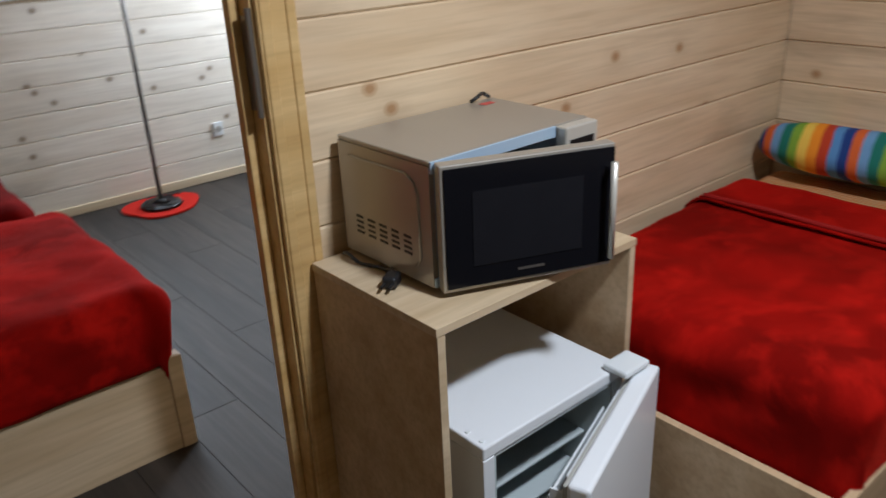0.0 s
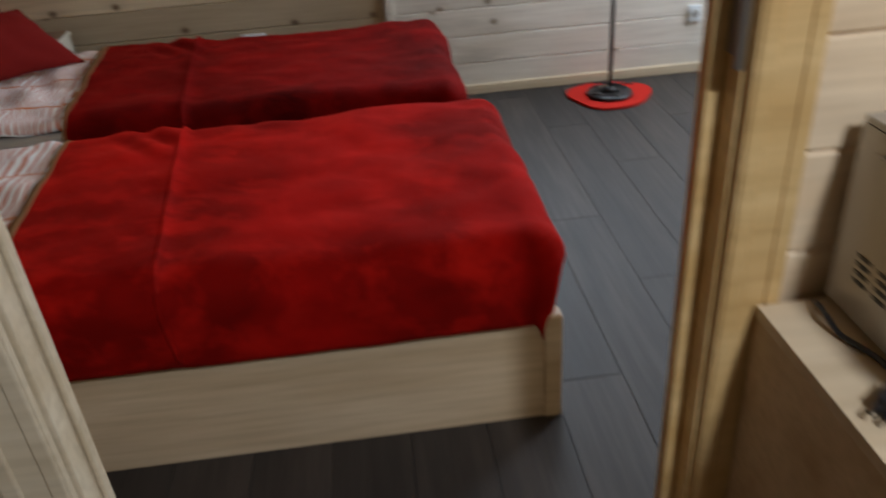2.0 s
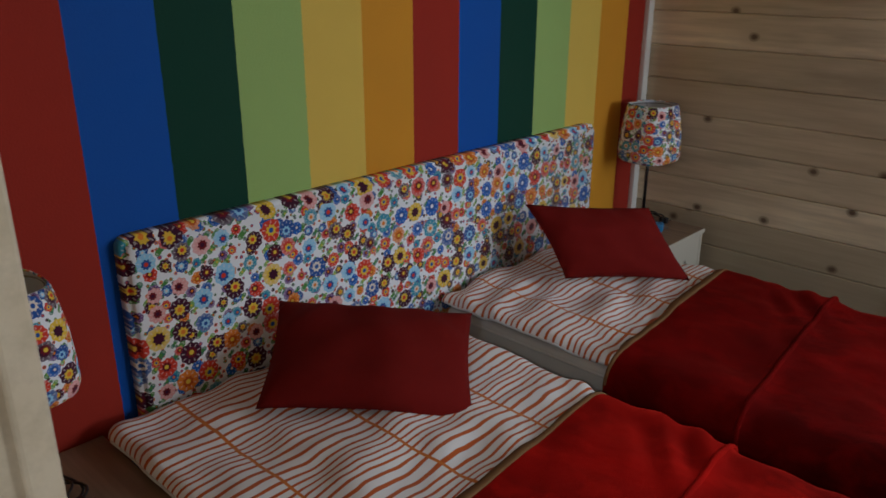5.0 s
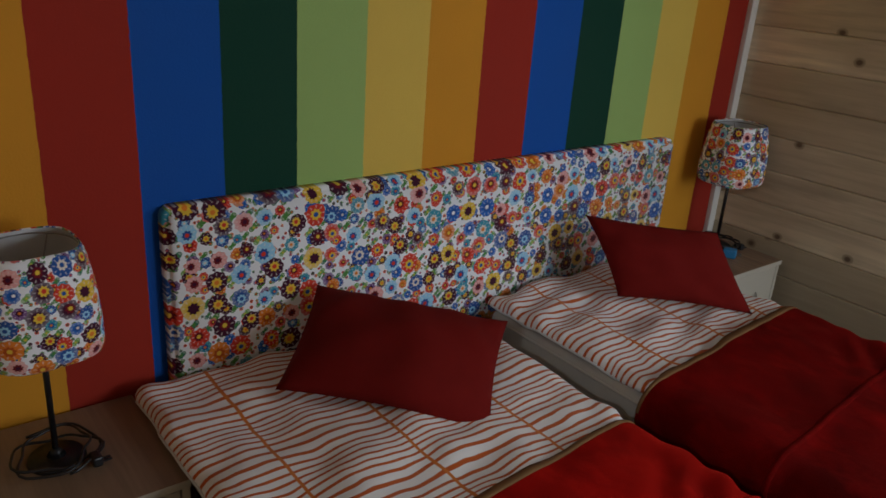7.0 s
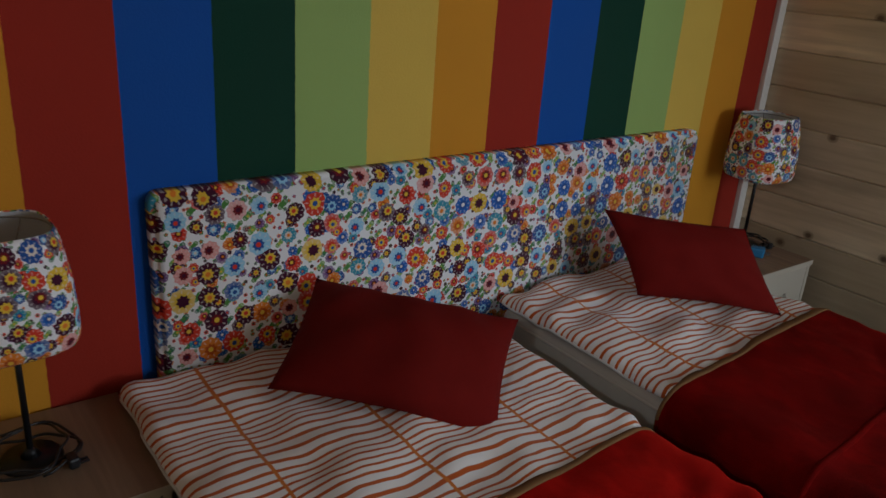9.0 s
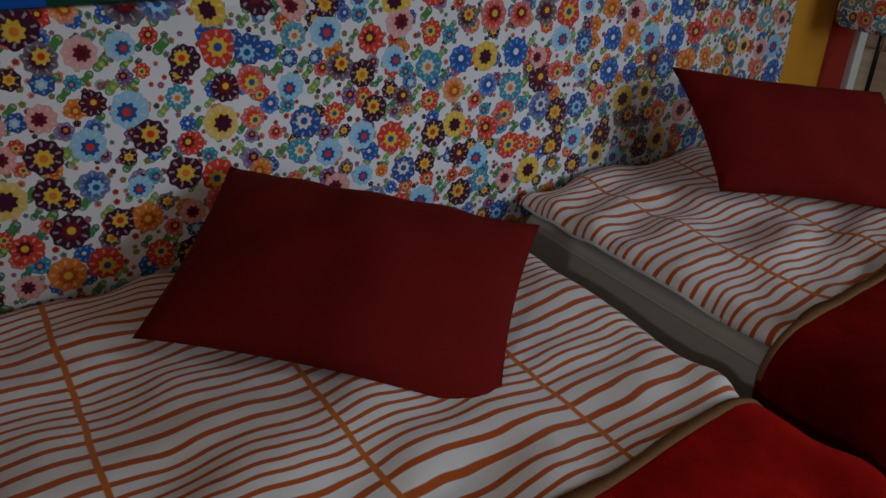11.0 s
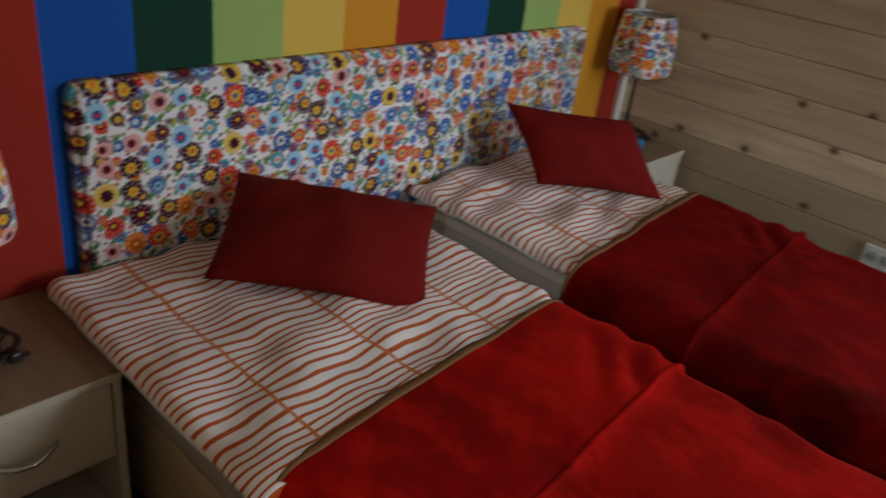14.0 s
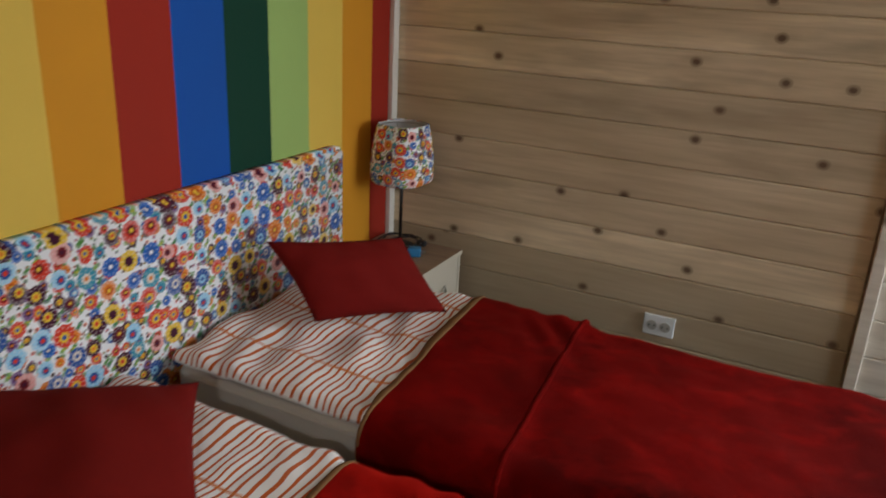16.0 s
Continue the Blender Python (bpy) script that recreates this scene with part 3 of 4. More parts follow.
def cushion_mesh(w, h, t, seed, shear):
    bm = bmesh.new()
    n = 26
    grids = []
    for side in (1, -1):
        g = []
        for i in range(n + 1):
            row = []
            for j in range(n + 1):
                u, v = i / n * 2 - 1, j / n * 2 - 1
                pin = 1 - 0.05 * (1 - v * v) * abs(u) ** 2
                pin2 = 1 - 0.07 * (1 - u * u) * abs(v) ** 2
                fat = (max(0, 1 - abs(u) ** 2.2) * max(0, 1 - abs(v) ** 2.2)) ** 0.62
                z = side * t / 2 * fat
                z += 0.009 * noise.noise(Vector((u * 2.2, v * 2.2, seed + side))) * (0.4 + fat) + 0.006 * math.sin(9 * u * v + 5 * u + seed) * (1 - fat) * fat * 3
                row.append(bm.verts.new((u * w / 2 * pin + shear * v * h / 2, v * h / 2 * pin2, z - 0.006 * (u * u + v * v))))
            g.append(row)
        grids.append(g)
        for i in range(n):
            for j in range(n):
                bm.faces.new((g[i][j], g[i + 1][j], g[i + 1][j + 1], g[i][j + 1]))
    bmesh.ops.remove_doubles(bm, verts=bm.verts, dist=0.0012)
    return bm


def placed(centre, u, v):
    """A pose with local x along u and local y as near v as can be."""
    u = Vector(u).normalized()
    w = u.cross(Vector(v)).normalized()
    m = Matrix((u, w.cross(u), w)).transposed().to_4x4()
    return Matrix.Translation(centre) @ m


def cushion(centre, u, v, w, h, t, seed, label, shear=0.0):
    ob = part("cushion", cushion_mesh(w, h, t, seed, shear), CUSHION, None, "", True)
    ob.matrix_world = placed(centre, u, v)
    return tagged(ob, label, "cushion", "red cushions")


cushion((-0.957, 2.4715, 0.618), (0.349, 0.377, -0.05), (-0.189, 0.239, 0.1325), 0.53, 0.35, 0.13, 2.0, "dark red cotton cushion leaning on the headboard", 0.03)
cushion((-0.918, 3.525, 0.668), (0.27, 0.34, -0.03), (-0.18, -0.01, 0.21), 0.45, 0.26, 0.12, 6.0, "dark red cotton cushion leaning on the headboard by the lamp", -0.5)


def rounded_panel(y0, y1, z0, z1, r, x0, x1, bevel):
    bm = bmesh.new()
    pts = []
    for cy, cz, a0 in ((y1 - r, z1 - r, 0), (y0 + r, z1 - r, 90), (y0 + r, z0 + r, 180), (y1 - r, z0 + r, 270)):
        pts += [(cy + r * math.cos(radians(a0 + k * 15)), cz + r * math.sin(radians(a0 + k * 15))) for k in range(7)]
    f = bm.faces.new([bm.verts.new((x0, y, z)) for y, z in pts])
    ext = bmesh.ops.extrude_face_region(bm, geom=[f])
    bmesh.ops.translate(bm, vec=(x1 - x0, 0, 0), verts=[v for v in ext["geom"] if isinstance(v, bmesh.types.BMVert)])
    edge = [e for e in bm.edges if all(abs(v.co.x - x1) < 1e-6 for v in e.verts)]
    bmesh.ops.bevel(bm, geom=edge, offset=bevel, segments=3, affect="EDGES")
    return bm


headboard = part("headboard", rounded_panel(2.002, 3.951, 0.35, 0.97, 0.03, XW + 0.001, -1.272, 0.014), FLOWERS, None, "", True)
tagged(headboard, "long padded headboard covered in folk flower print cotton", "headboard")
for k, (y, z) in enumerate(((2.22, 0.86), (2.98, 0.7), (3.74, 0.86))):
    b = cyl(0.009, 0.006, 0, 0.006, 14)
    bmesh.ops.transform(b, matrix=pose(-1.2725, y, z, 0, 90, 0), verts=b.verts)
    part("button", b, CHROME, headboard, "small shiny upholstery button")


# ---- nightstands and their lamps ----
def nightstand(y0, y1, x1, top, label):
    x0 = XW + 0.012
    ns = empty("nightstand", pose(x1, (y0 + y1) / 2, 0), label, "nightstand", "nightstands")
    ox, oy = x1, (y0 + y1) / 2

    def b(a0, a1, b0, b1, c0, c1, bev=0.002):
        return box(a0 - ox, a1 - ox, b0 - oy, b1 - oy, c0, c1, bev)
    part("top", b(x0, x1, y0, y1, top - 0.018, top), TOP_WOOD, ns, "brown ash top board")
    part("edge_band", b(x1 + 0.0005, x1 + 0.003, y0, y1, top - 0.018, top - 0.0005, 0.0), CREAM, ns, "cream edge band")
    for a in (y0, y1 - 0.018):
        part("side_panel", b(x0, x1 - 0.004, a, a + 0.018, 0, top - 0.0185), CREAM, ns)
    part("back_panel", b(x0, x0 + 0.006, y0 + 0.018, y1 - 0.018, 0.04, top - 0.0185), CREAM, ns)
    part("shelf", b(x0 + 0.01, x1 - 0.012, y0 + 0.0185, y1 - 0.0185, 0.07, 0.086), CREAM, ns)
    part("divider", b(x0 + 0.01, x1 - 0.012, y0 + 0.0185, y1 - 0.0185, top - 0.225, top - 0.211), CREAM, ns)
    d = part("drawer_front", b(x1 - 0.022, x1 - 0.004, y0 + 0.022, y1 - 0.022, top - 0.207, top - 0.024), CREAM, ns)
    zc, pts = top - 0.116, []
    for k in range(13):
        s = k / 12 * 2 - 1
        pts.append((-0.004 + 0.028 * (1 - s * s), s * 0.062, zc - 0.008 * (1 - s * s)))
    part("handle", tube(pts, 0.0055, 8), CHROME, d, "curved chrome drawer handle", True)
    return ns


nightstand(1.505, 1.905, -0.912, 0.485, "cream nightstand with brown top and one drawer")
nightstand(3.905, 4.305, -0.935, 0.525, "cream nightstand with brown top in the corner")


def shade_mesh(r0, r1, z0, z1, seg=40, inner=False):
    """A softly squared lampshade wall."""
    bm = bmesh.new()
    rings = []
    h = z1 - z0
    prof = [(z0, r0 * 0.86), (z0 + h * 0.03, r0 * 0.95), (z0 + h * 0.1, r0), (z0 + h * 0.3, r0 * 0.995), (z0 + h * 0.6, r0 * 0.6 + r1 * 0.42), (z0 + h * 0.88, r1 * 1.02), (z0 + h * 0.96, r1 * 0.97), (z1, r1 * 0.92)]
    for z, r in prof:
        ring = []
        for k in range(seg):
            a = k * math.tau / seg
            f = (abs(math.cos(a)) ** 3.2 + abs(math.sin(a)) ** 3.2) ** (-1 / 3.2)
            ring.append(bm.verts.new((r * f * math.cos(a), r * f * math.sin(a), z)))
        rings.append(ring)
    for q, s in zip(rings, rings[1:]):
        for k in range(seg):
            bm.faces.new((q[k], q[(k + 1) % seg], s[(k + 1) % seg], s[k]))
    return bm


def table_lamp(x, y, z, turn, label):
    lamp = empty("table_lamp", pose(x, y, z, 0, 0, turn), label, "table lamp", "bedside lamps")
    part("base", join(cyl(0.062, 0.055, 0, 0.012, 32, (0, 0), 0.003), cyl(0.02, 0.008, 0.012, 0.03, 20)), BLACK_METAL, lamp, "", True)
    part("stem", cyl(0.0065, 0.0065, 0.028, 0.375, 14), BLACK_METAL, lamp, "", True)
    part("socket", cyl(0.016, 0.014, 0.31, 0.376, 18, (0, 0), 0.002), BLACK, lamp)
    sh = part("shade", shade_mesh(0.112, 0.094, 0.272, 0.508), FLOWERS_ROUND, lamp, "folk flower print cotton shade", True)
    thick(sh, 0.003)
    part("lining", shade_mesh(0.108, 0.09, 0.274, 0.506), SHADE_IN, sh, "white lining", True)
    part("ring", tube([(0.088 * math.cos(k * math.tau / 30), 0.088 * math.sin(k * math.tau / 30), 0.496) for k in range(30)], 0.0018, 6, True), STEEL, sh)
    for k in range(3):
        a = k * math.tau / 3 + 0.4
        part("spoke", tube([(0, 0, 0.374), (0.088 * math.cos(a), 0.088 * math.sin(a), 0.496)], 0.0015, 6), STEEL, sh)
    coil = []
    for k in range(90):
        a = k / 90 * math.tau * 2.6
        r = 0.078 + 0.014 * math.sin(k * 0.31) + 0.006 * math.cos(k * 0.9)
        coil.append((r * math.cos(a) * 1.05, r * math.sin(a), 0.006 + 0.016 * (k / 90) + 0.008 * (1 + math.sin(a * 1.5))))
    part("cable", tube(coil, 0.0032, 6), BLACK, lamp, "coiled black cable round the base", True)
    part("plug", join(box(0.05, 0.085, 0.05, 0.072, 0.002, 0.026, 0.005), box(0.066, 0.07, 0.071, 0.09, 0.008, 0.012), box(0.076, 0.08, 0.071, 0.09, 0.008, 0.012)), BLACK, lamp)
    return lamp


table_lamp(-1.13, 1.69, 0.485, 4, "bedside lamp with flower print shade beside the bed")
table_lamp(-1.165, 4.195, 0.525, -6, "bedside lamp with flower print shade by the corner")


BLUE_PLASTIC = plain("blue_plastic", (0.03, 0.2, 0.42), 0.4)
adapter = empty("plug_adapter", pose(-1.06, 4.13, 0.5255, 0, 0, 25), "small blue plastic plug adapter on the nightstand", "adapter")
part("body", box(-0.026, 0.026, -0.02, 0.02, 0, 0.036, 0.007, 3), BLUE_PLASTIC, adapter)
for a in (-0.01, 0.01):
    part("pin", box(0.0265, 0.045, a - 0.0025, a + 0.0025, 0.016, 0.021), STEEL, adapter, "steel pin")


# ---- bedroom fittings ----
def wall_socket(x, z, n, label):
    so = empty("wall_socket", pose(x, YN - 0.0145, z), label, "socket", "wall sockets")
    w = 0.026 * n + 0.006
    part("plate", box(-w, w, -0.011, 0, -0.041, 0.041, 0.004, 3), WHITE_PLASTIC, so)
    for k in range(n):
        cx = (k - (n - 1) / 2) * 0.05
        r = bmesh.new()
        bmesh.ops.create_cone(r, cap_ends=True, segments=28, radius1=0.0185, radius2=0.0195, depth=0.004, matrix=pose(cx, -0.0125, 0, 90, 0, 0))
        part("face", r, GASKET, so)
        for s in (-0.0095, 0.0095):
            h = bmesh.new()
            bmesh.ops.create_cone(h, cap_ends=True, segments=10, radius1=0.0032, radius2=0.0032, depth=0.003, matrix=pose(cx + s, -0.015, 0, 90, 0, 0))
            part("hole", h, BLACK, so)
    return so


wall_socket(-0.122, 0.372, 2, "white double socket on the pine wall")
wall_socket(2.075, 0.305, 1, "white socket on the pine wall")


def floor_lamp(x, y):
    lamp = empty("floor_lamp", pose(x, y, 0.016), "slim floor lamp with a dark round base on a red mat", "floor lamp")
    part("base", join(cyl(0.115, 0.105, 0, 0.018, 40, (0, 0), 0.004), cyl(0.05, 0.012, 0.018, 0.04, 24)), BLACK_METAL, lamp, "", True)
    part("pole", cyl(0.0105, 0.0105, 0.03, 1.62, 16), POLE_GREY, lamp, "", True)
    sh = part("shade", shade_mesh(0.17, 0.11, 1.5, 1.74), SHADE_IN, lamp, "white cloth shade", True)
    thick(sh, 0.003)
    pts = [(0.1 * math.cos(a) + 0.03 * math.sin(3 * a), 0.09 * math.sin(a), 0.026 + 0.006 * math.sin(5 * a)) for a in np.linspace(0.2, 5.4, 40)]
    part("cable", tube(pts, 0.004, 6), BLACK, lamp, "", True)
    return lamp


floor_lamp(1.575, 4.125)
bm = bmesh.new()
ring = []
for k in range(60):
    a = k * math.tau / 60
    r = 0.195 * (1 + 0.07 * math.sin(3 * a + 0.6) + 0.05 * math.cos(2 * a) + 0.03 * math.sin(5 * a))
    ring.append(bm.verts.new((1.58 + r * math.cos(a), 4.135 + r * 0.98 * math.sin(a), 0.002)))
f = bm.faces.new(ring)
ext = bmesh.ops.extrude_face_region(bm, geom=[f])
bmesh.ops.translate(bm, vec=(0, 0, 0.011), verts=[v for v in ext["geom"] if isinstance(v, bmesh.types.BMVert)])
tagged(part("floor_mat", bm, MAT_RED), "small uneven red felt mat on the floor", "mat")


# ---- front room ----
cab = empty("fridge_cabinet", pose(0, 0, 0), "oak laminate cabinet open at the front around a small fridge", "cabinet")
CX0, CX1, CY0, CY1, CT = 0.9, 1.482, 0.935, 1.345, 0.757


def side_board(x0, x1):
    """An upright board with a rounded cut-out at its front foot."""
    bm = bmesh.new()
    prof = [(CY1, 0.0), (CY1, CT - 0.019), (CY0 + 0.004, CT - 0.019), (CY0 + 0.004, 0.12)]
    prof += [(CY0 + 0.004 + 0.09 * (1 - math.cos(radians(a))), 0.12 - 0.12 * math.sin(radians(a))) for a in range(15, 91, 15)]
    f = bm.faces.new([bm.verts.new((x0, y, z)) for y, z in prof])
    e = bmesh.ops.extrude_face_region(bm, geom=[f])
    bmesh.ops.translate(bm, vec=(x1 - x0, 0, 0), verts=[v for v in e["geom"] if isinstance(v, bmesh.types.BMVert)])
    return bm


part("side_panel", side_board(CX0 + 0.003, CX0 + 0.021), LAMINATE, cab)
part("side_panel", side_board(CX1 - 0.021, CX1 - 0.003), LAMINATE, cab)
part("top_board", box(CX0, CX1, CY0, CY1, CT - 0.018, CT, 0.0015), LAMINATE_PALE, cab)
for x in (CX0 + 0.003, CX1 - 0.021):
    part("edge_band", box(x, x + 0.018, CY0 + 0.001, CY0 + 0.0035, 0.125, CT - 0.0195), LAMINATE_PALE, cab)
part("back_panel", box(CX0 + 0.022, CX1 - 0.022, CY1 - 0.006, CY1 - 0.001, 0.03, CT - 0.019), LAMINATE_PALE, cab)
part("bottom_board", box(CX0 + 0.0215, CX1 - 0.0215, CY0 + 0.1, CY1 - 0.007, 0.004, 0.02), LAMINATE, cab)


# small fridge, its door ajar
FX0, FX1, FY0, FY1, FZ = 0.957, 1.385, 0.882, 1.31, 0.497
fridge = empty("mini_fridge", pose(0, 0, 0), "small white fridge with its door ajar inside the cabinet", "fridge")
for a in (FX0, FX1 - 0.03):
    part("side_wall", box(a, a + 0.03, FY0, FY1, 0.021, FZ - 0.0305, 0.002), WHITE_METAL, fridge)
part("top_panel", box(FX0, FX1, FY0, FY1, FZ - 0.03, FZ, 0.004), WHITE_METAL, fridge)
part("bottom_panel", box(FX0 + 0.0305, FX1 - 0.0305, FY0, FY1, 0.021, 0.05), WHITE_METAL, fridge)
part("back_panel", box(FX0 + 0.0305, FX1 - 0.0305, FY1 - 0.03, FY1, 0.0505, FZ - 0.031), WHITE_METAL, fridge)
part("liner", join(box(FX0 + 0.031, FX0 + 0.037, FY0 + 0.004, FY1 - 0.031, 0.051, FZ - 0.032), box(FX1 - 0.037, FX1 - 0.031, FY0 + 0.004, FY1 - 0.031, 0.051, FZ - 0.032), box(FX0 + 0.0375, FX1 - 0.0375, FY1 - 0.038, FY1 - 0.0315, 0.051, FZ - 0.032), box(FX0 + 0.0375, FX1 - 0.0375, FY0 + 0.004, FY1 - 0.0385, FZ - 0.038, FZ - 0.032)), LINER, fridge, "pale grey plastic liner")
part("ice_box", box(FX0 + 0.05, FX1 - 0.05, FY0 + 0.1, FY1 - 0.045, FZ - 0.15, FZ - 0.045, 0.012, 3), LINER, fridge)
for z in (0.2, 0.3):
    part("shelf", box(FX0 + 0.04, FX1 - 0.04, FY0 + 0.07, FY1 - 0.05, z, z + 0.006, 0.002), LINER, fridge)
part("hinge_plug", cyl(0.006, 0.005, FZ, FZ + 0.003, 12, (FX0 + 0.015, FY0 + 0.02)), WHITE_PLASTIC, fridge)
part("hinge_plug", cyl(0.006, 0.005, FZ, FZ + 0.003, 12, (FX0 + 0.015, FY0 + 0.06)), WHITE_PLASTIC, fridge)
part("hinge_cover", box(FX1 - 0.05, FX1 + 0.035, FY0 - 0.045, FY0 + 0.02, FZ + 0.001, FZ + 0.018, 0.006, 3, Matrix.Identity(4)), WHITE_PLASTIC, fridge, "white hinge cover")
DOOR_TURN = Matrix.Translation((FX1 + 0.045, FY0 - 0.012, 0)) @ pose(0, 0, 0, 0, 0, 20)
door = part("door", box(-0.46, 0.0, -0.045, 0.0, 0.03, FZ - 0.004, 0.008, 3, DOOR_TURN), WHITE_METAL, fridge)
part("door_gasket", box(-0.448, -0.012, 0.0005, 0.012, 0.045, FZ - 0.018, 0.004, 2, DOOR_TURN), GASKET, door, "grey rubber door seal")
part("door_liner", box(-0.405, -0.025, 0.0125, 0.022, 0.06, FZ - 0.032, 0.004, 2, DOOR_TURN), WHITE_PLASTIC, door)
for z in (0.1, 0.22, 0.36):
    part("door_shelf", join(box(-0.4, -0.05, 0.0225, 0.06, z, z + 0.005, 0, 2, DOOR_TURN), box(-0.4, -0.05, 0.055, 0.06, z + 0.0055, z + 0.035, 0, 2, DOOR_TURN), box(-0.4, -0.395, 0.0225, 0.0545, z + 0.0055, z + 0.06, 0, 2, DOOR_TURN), box(-0.055, -0.05, 0.0225, 0.0545, z + 0.0055, z + 0.06, 0, 2, DOOR_TURN)), WHITE_PLASTIC, door)


# microwave with its door ajar
MX0, MX1, MY0, MY1, MZ0, MZ1 = 0.99, 1.432, 1.045, 1.338, 0.769, 1.022
mw = empty("microwave", pose(0, 0, 0), "silver microwave oven with its black glass door ajar", "microwave")
for x in (MX0, MX1 - 0.012):
    part("side_panel", box(x, x + 0.012, MY0, MY1, MZ0, MZ1 - 0.0105), SILVER, mw)
part("top_panel", box(MX0, MX1, MY0, MY1, MZ1 - 0.01, MZ1, 0.003), SILVER, mw)
part("bottom_panel", box(MX0 + 0.0125, MX1 - 0.0125, MY0, MY1, MZ0, MZ0 + 0.01), SILVER, mw)
part("back_panel", box(MX0 + 0.0125, MX1 - 0.0125, MY1 - 0.012, MY1, MZ0 + 0.0105, MZ1 - 0.011), SILVER, mw)
part("cavity", join(box(MX0 + 0.0125, MX0 + 0.02, MY0 + 0.002, MY1 - 0.013, MZ0 + 0.011, MZ1 - 0.011), box(MX0 + 0.0205, MX1 - 0.11, MY1 - 0.04, MY1 - 0.0325, MZ0 + 0.011, MZ1 - 0.011), box(MX0 + 0.0205, MX1 - 0.11, MY0 + 0.002, MY1 - 0.041, MZ1 - 0.022, MZ1 - 0.011), box(MX0 + 0.0205, MX1 - 0.11, MY0 + 0.002, MY1 - 0.041, MZ0 + 0.011, MZ0 + 0.025)), PANEL_BLUE, mw, "pale blue-grey oven cavity")
for z0, z1 in ((MZ1 - 0.024, MZ1 - 0.001), (MZ0 + 0.001, MZ0 + 0.02)):
    part("front_rim", box(MX0 + 0.001, MX1 - 0.105, MY0 - 0.006, MY0 - 0.0005, z0, z1, 0.001), PANEL_BLUE, mw)
cp = part("control_panel", box(MX1 - 0.1, MX1, MY0 - 0.03, MY0 - 0.0005, MZ0, MZ1 - 0.002, 0.004), SILVER_LIGHT, mw, "silver control panel")
part("display", box(MX1 - 0.088, MX1 - 0.014, MY0 - 0.032, MY0 - 0.0295, MZ1 - 0.07, MZ1 - 0.03), GLASS_BLACK, cp)
for z in (MZ0 + 0.055, MZ0 + 0.13):
    k = bmesh.new()
    bmesh.ops.create_cone(k, cap_ends=True, segments=24, radius1=0.022, radius2=0.019, depth=0.016, matrix=pose(MX1 - 0.05, MY0 - 0.038, z, 90, 0, 0))
    part("knob", k, SILVER_LIGHT, cp)
# pressed panel and vents of the side
press = [(-0.0012, MY0 + 0.05 + 0.0, MZ0 + 0.03), (-0.0012, MY0 + 0.035, MZ0 + 0.05), (-0.0012, MY0 + 0.035, MZ1 - 0.075), (-0.0012, MY0 + 0.045, MZ1 - 0.05), (-0.0012, MY0 + 0.07, MZ1 - 0.037), (-0.0012, MY1 - 0.04, MZ1 - 0.037)]
part("pressed_rib", tube([(MX0 + x, y, z) for x, y, z in press], 0.0028, 8), SILVER, mw, "", True)
for c in range(5):
    for r in range(4):
        y, z = MY0 + 0.062 + c * 0.04, MZ0 + 0.05 + r * 0.0115
        part("vent", box(MX0 - 0.0012, MX0 - 0.0002, y, y + 0.024, z, z + 0.005), BLACK, mw)
for x, y in ((MX0 + 0.03, MY0 + 0.03), (MX1 - 0.03, MY0 + 0.03), (MX0 + 0.03, MY1 - 0.03), (MX1 - 0.03, MY1 - 0.03)):
    part("foot", cyl(0.011, 0.013, CT, MZ0, 14, (x, y)), BLACK, mw)
MT = Matrix.Translation((MX0 + 0.006, MY0 - 0.008, 0)) @ pose(0, 0, 0, 0, 0, -22.5)
DW = 0.352
md = part("door", box(0, DW, -0.03, 0.0, MZ0 + 0.001, MZ1 - 0.001, 0.003, 2, MT), SILVER, mw, "silver-framed oven door")
part("glass", box(0.007, DW - 0.002, -0.0335, -0.0305, MZ0 + 0.009, MZ1 - 0.008, 0.001, 2, MT), GLASS_BLACK, md, "black door glass")
part("window", box(0.06, DW - 0.068, -0.0352, -0.034, MZ0 + 0.05, MZ1 - 0.055, 0, 2, MT), GLASS_GREY, md, "dark see-through window")
part("logo_bar", box(0.15, 0.205, -0.0348, -0.034, MZ0 + 0.026, MZ0 + 0.031, 0, 2, MT), STEEL, md)
hd = part("handle", tube([MT @ Vector((DW - 0.016, -0.058, MZ0 + 0.028)), MT @ Vector((DW - 0.016, -0.058, MZ1 - 0.03))], 0.0065, 12), SILVER_LIGHT, md, "straight silver bar handle", True)
for z in (MZ0 + 0.042, MZ1 - 0.046):
    part("handle_post", box(DW - 0.021, DW - 0.011, -0.056, -0.034, z - 0.005, z + 0.005, 0.001, 2, MT), CHROME, hd)
cable = []
for k in range(46):
    s = k / 45
    cable.append((MX0 - 0.018 - 0.012 * math.sin(s * 7), MY1 - 0.01 - 0.2 * s, CT + 0.006 + 0.012 * max(0, math.sin(s * 9))))
part("power_cable", tube(cable, 0.0038, 6), BLACK, mw, "black power cable", True)
PT = Matrix.Translation((MX0 - 0.038, MY0 + 0.085, CT + 0.001)) @ pose(0, 0, 0, 0, 0, 35)
part("plug", join(box(-0.02, 0.022, -0.015, 0.015, 0, 0.026, 0.007, 3, PT), box(-0.04, -0.02, -0.011, -0.006, 0.011, 0.016, 0, 2, PT), box(-0.04, -0.02, 0.006, 0.011, 0.011, 0.016, 0, 2, PT)), BLACK, mw)
loop = [(1.385 + 0.03 * math.cos(a), MY1 - 0.012 + 0.01 * math.sin(a * 2), MZ1 + 0.004 + 0.012 * math.sin(a)) for a in np.linspace(0, math.pi, 14)]
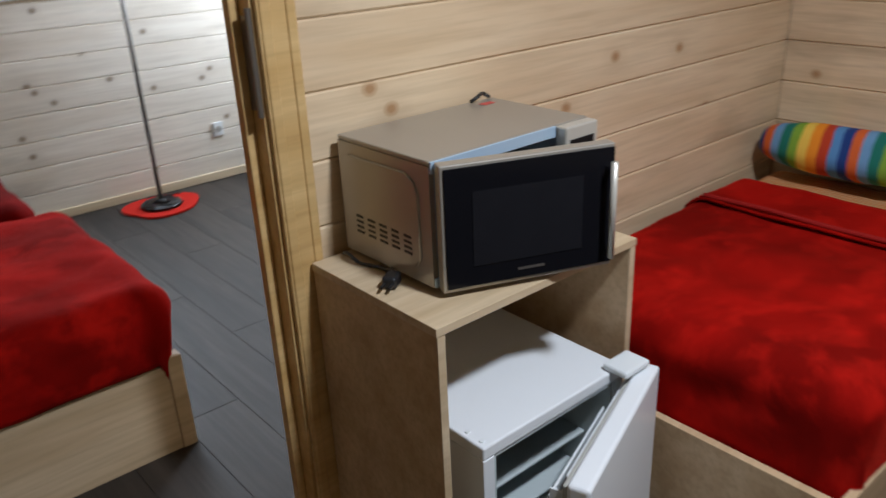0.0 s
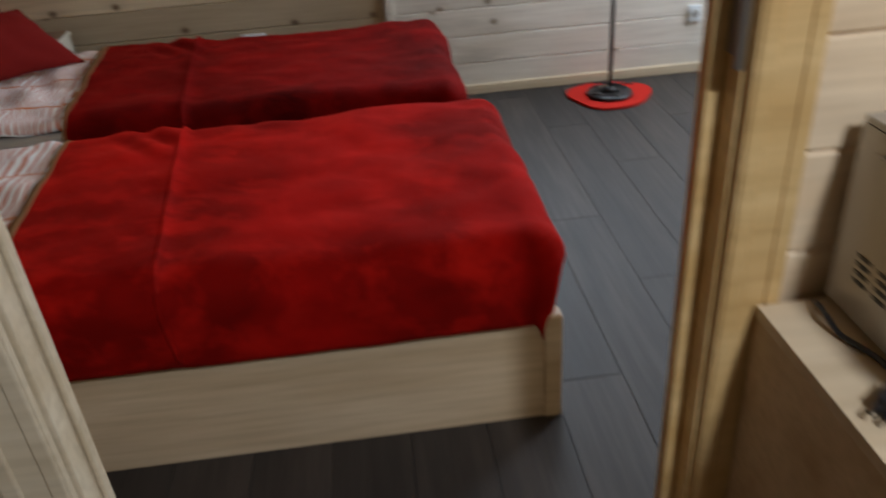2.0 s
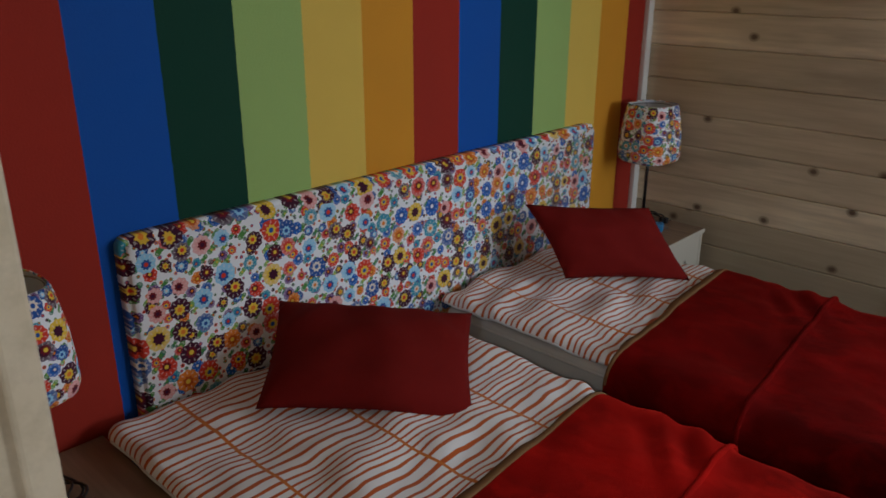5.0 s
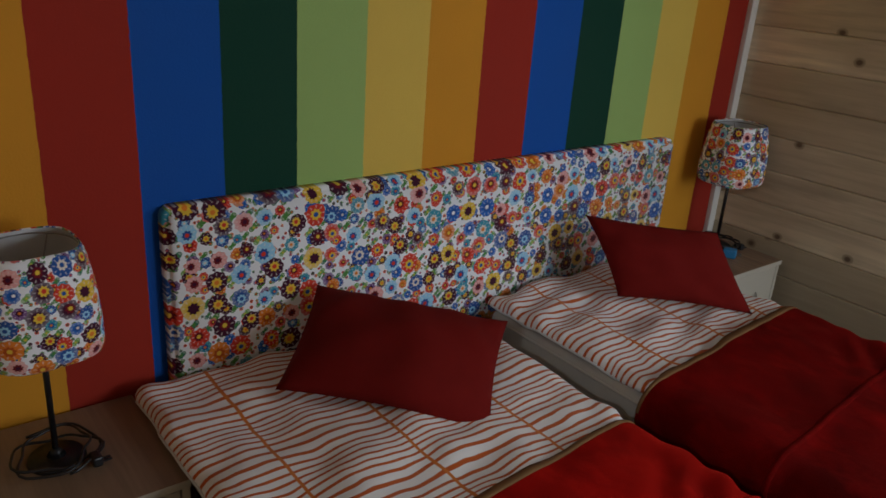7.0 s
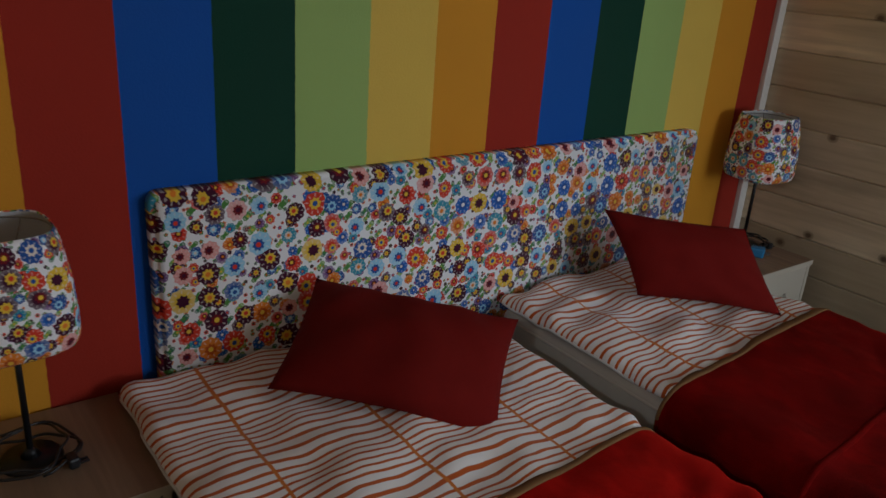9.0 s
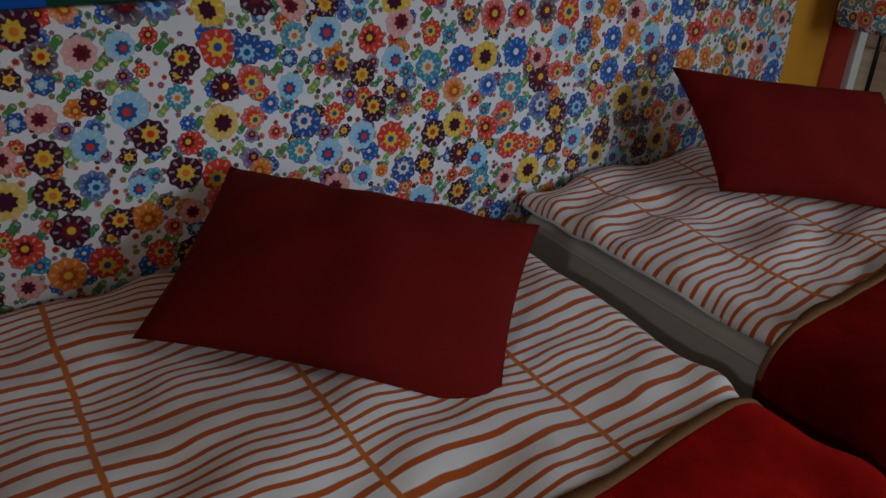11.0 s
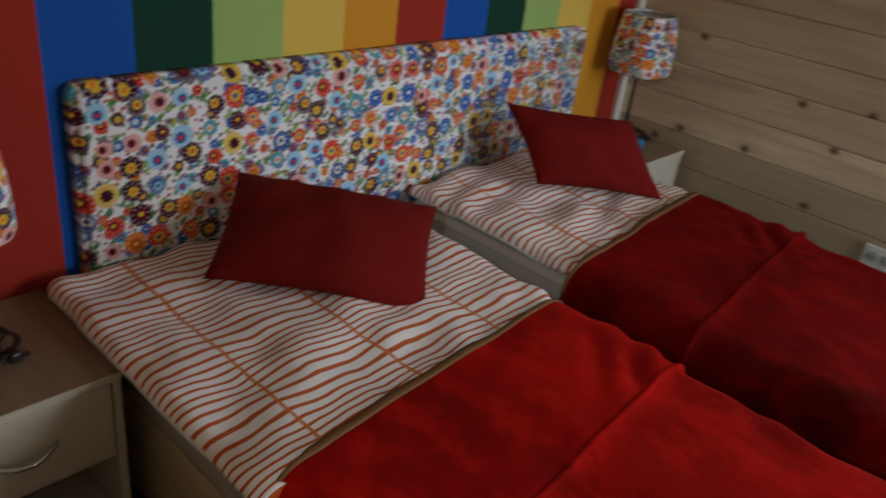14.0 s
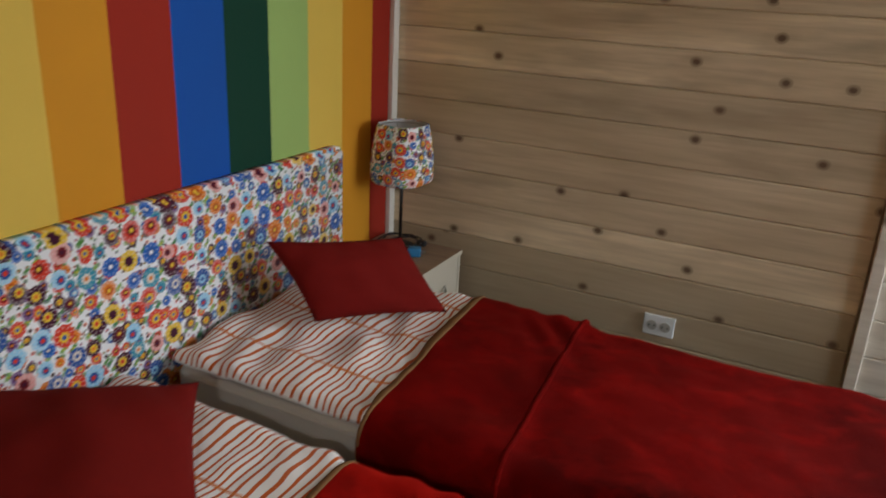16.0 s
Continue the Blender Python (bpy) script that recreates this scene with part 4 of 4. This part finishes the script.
part("cable_loop", tube(loop, 0.0045, 8), BLACK, mw, "", True)
part("sticker", box(1.36, 1.395, 1.285, 1.305, MZ1 + 0.0004, MZ1 + 0.001), RED_GLOW, mw, "small red and white sticker")


# bed of the front room
day = empty("day_bed", pose(0, 0, 0), "low bed with an oak laminate box along the pine wall", "bed")
part("foot_panel", box(1.52, 1.542, 0.43, 1.335, 0, 0.295, 0.002), LAMINATE, day)
part("side_panel", box(1.543, 2.9, 0.43, 0.45, 0, 0.295, 0.002), LAMINATE, day)
part("side_panel", box(1.543, 2.9, 1.315, 1.335, 0, 0.295, 0.002), LAMINATE, day)
part("slat_base", box(1.543, 2.9, 0.451, 1.314, 0.2, 0.22), LAMINATE, day)
part("mattress", box(1.6, 2.9, 0.47, 1.315, 0.221, 0.47, 0.04, 4), MATTRESS, day, "grey-beige covered mattress", True)
sheet = thick(part("bed_sheet", drape(2.3, 2.86, 0.5, 1.28, 0.505, 0.05, (0.08, 0.03, 0, 0.02), 0.02, 0.012, 3.3), ORANGE_SHEET, None, "", True), 0.02)
tagged(sheet, "orange patterned sheet at the head of the day bed", "sheet")
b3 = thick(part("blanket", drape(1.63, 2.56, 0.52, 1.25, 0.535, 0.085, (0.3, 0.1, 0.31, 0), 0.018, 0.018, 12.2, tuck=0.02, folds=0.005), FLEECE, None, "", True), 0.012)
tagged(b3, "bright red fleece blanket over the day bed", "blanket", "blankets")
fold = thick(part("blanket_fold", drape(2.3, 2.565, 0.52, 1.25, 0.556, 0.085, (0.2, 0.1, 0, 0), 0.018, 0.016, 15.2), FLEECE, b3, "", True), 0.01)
part("piping", tube([(2.31, y, 0.562 + 0.01 * noise.noise(Vector((2.31, y * 4, 3)))) for y in np.linspace(0.5, 1.27, 30)], 0.008, 8), PIPING, b3, "", True)
bol = bmesh.new()
bmesh.ops.create_uvsphere(bol, u_segments=40, v_segments=24, radius=1)
for v in bol.verts:
    c = v.co
    k = (abs(c.x) ** 3 + abs(c.y) ** 3 + abs(c.z) ** 3) ** (-1 / 3)
    c.x, c.y, c.z = c.x * k * 0.12, c.y * k * 0.33, c.z * k * 0.085
    c += Vector((0.008, 0, 0.008)) * noise.noise(c * 9)
pil = part("pillow", bol, RAINBOW, None, "", True)
pil.matrix_world = pose(2.8, 1.0, 0.632, 0, 22, 4)
tagged(pil, "plump pillow in a rainbow striped pillowcase", "pillow")

# ceiling lamp of the front room
cl = empty("ceiling_lamp", pose(1.17, -0.08, 0), "flat round white ceiling lamp", "ceiling lamp")
part("housing", cyl(0.16, 0.15, 2.39, 2.449, 36), WHITE_METAL, cl)


# ---- boards ----
def board_mesh(length, height, depth, name, material):
    """A board along x from 0 to length, its face towards -y, with eased long edges."""
    bm = bmesh.new()
    c = 0.0045
    prof = [(0, 0.0006), (-depth + c, 0.0006), (-depth, c + 0.0008), (-depth, height - c), (-depth + c, height - 0.0004), (0, height - 0.0004)]
    a = [bm.verts.new((0, y, z)) for y, z in prof]
    b = [bm.verts.new((length, y, z)) for y, z in prof]
    n = len(prof)
    for i in range(n):
        bm.faces.new((a[i], a[(i + 1) % n], b[(i + 1) % n], b[i]))
    bm.faces.new(a), bm.faces.new(b)
    return mesh_of(bm, name, material)


def clad(parent, runs, z0, pitch, rows, material, base):
    """Rows of boards; each run is (start x, length), with rows given as a range."""
    for x0, length in runs:
        me = board_mesh(length, pitch, 0.012, "plank", material)
        for r in rows:
            ob = new("plank", me)
            ob.parent = parent
            ob.matrix_basis = base @ Matrix.Translation((x0, 0, z0 + r * pitch))


NB = Matrix.Translation((0, YN - 0.001, 0))
clad(wall_north, [(XW + 0.001, 0.511 - XW)], 0.022, 0.1365, range(17), PINE, NB)
# boards east of the batten are paler than those west of it
clad(wall_north, [(0.5425, XE - 0.5435)], 0.022, 0.1365, [*range(8), *range(15, 17)], PINE_WHITE, NB)
clad(wall_north, [(0.5425, WX0 - 0.5435), (WX1 + 0.001, XE - WX1 - 0.002)], 0.022, 0.1365, range(8, 15), PINE_WHITE, NB)
clad(wall_mid, [(DOOR_E + 0.092, XE - DOOR_E - 0.094)], 0.1, 0.144, range(16), PINE_FRONT, Matrix.Translation((0, YM0 + 0.011, 0)))
clad(wall_mid, [(XW + 0.001, DOOR_W - 0.102 - XW)], 0.1, 0.144, range(16), PINE_FRONT, Matrix.Translation((0, YM0 + 0.011, 0)))
clad(wall_east, [(0.0, 3.5)], 0.1, 0.144, range(16), PINE_FRONT, Matrix.Translation((XE - 0.001, YM0 - 0.004, 0)) @ pose(0, 0, 0, 0, 0, -90))

# floor planks along y
fw, fl = 0.193, 1.29
fm = {}
col = 0
x = XW
while x < XE - 0.01:
    w = min(fw, XE - x)
    y = YS - (col * 0.43) % fl
    while y < YN:
        a, b = max(y, YS), min(y + fl, YN)
        if b - a > 0.02:
            key = (round(w, 3), round(b - a, 3))
            if key not in fm:
                bm = box(0.0004, b - a - 0.0004, 0.0003, w - 0.0003, -0.0115, 0.0, 0.0012, 1)
                fm[key] = mesh_of(bm, "plank", FLOOR)
            ob = new("plank", fm[key])
            ob.parent = floor
            ob.matrix_basis = pose(x + w, a, 0, 0, 0, 90)
        y += fl
    x += fw
    col += 1
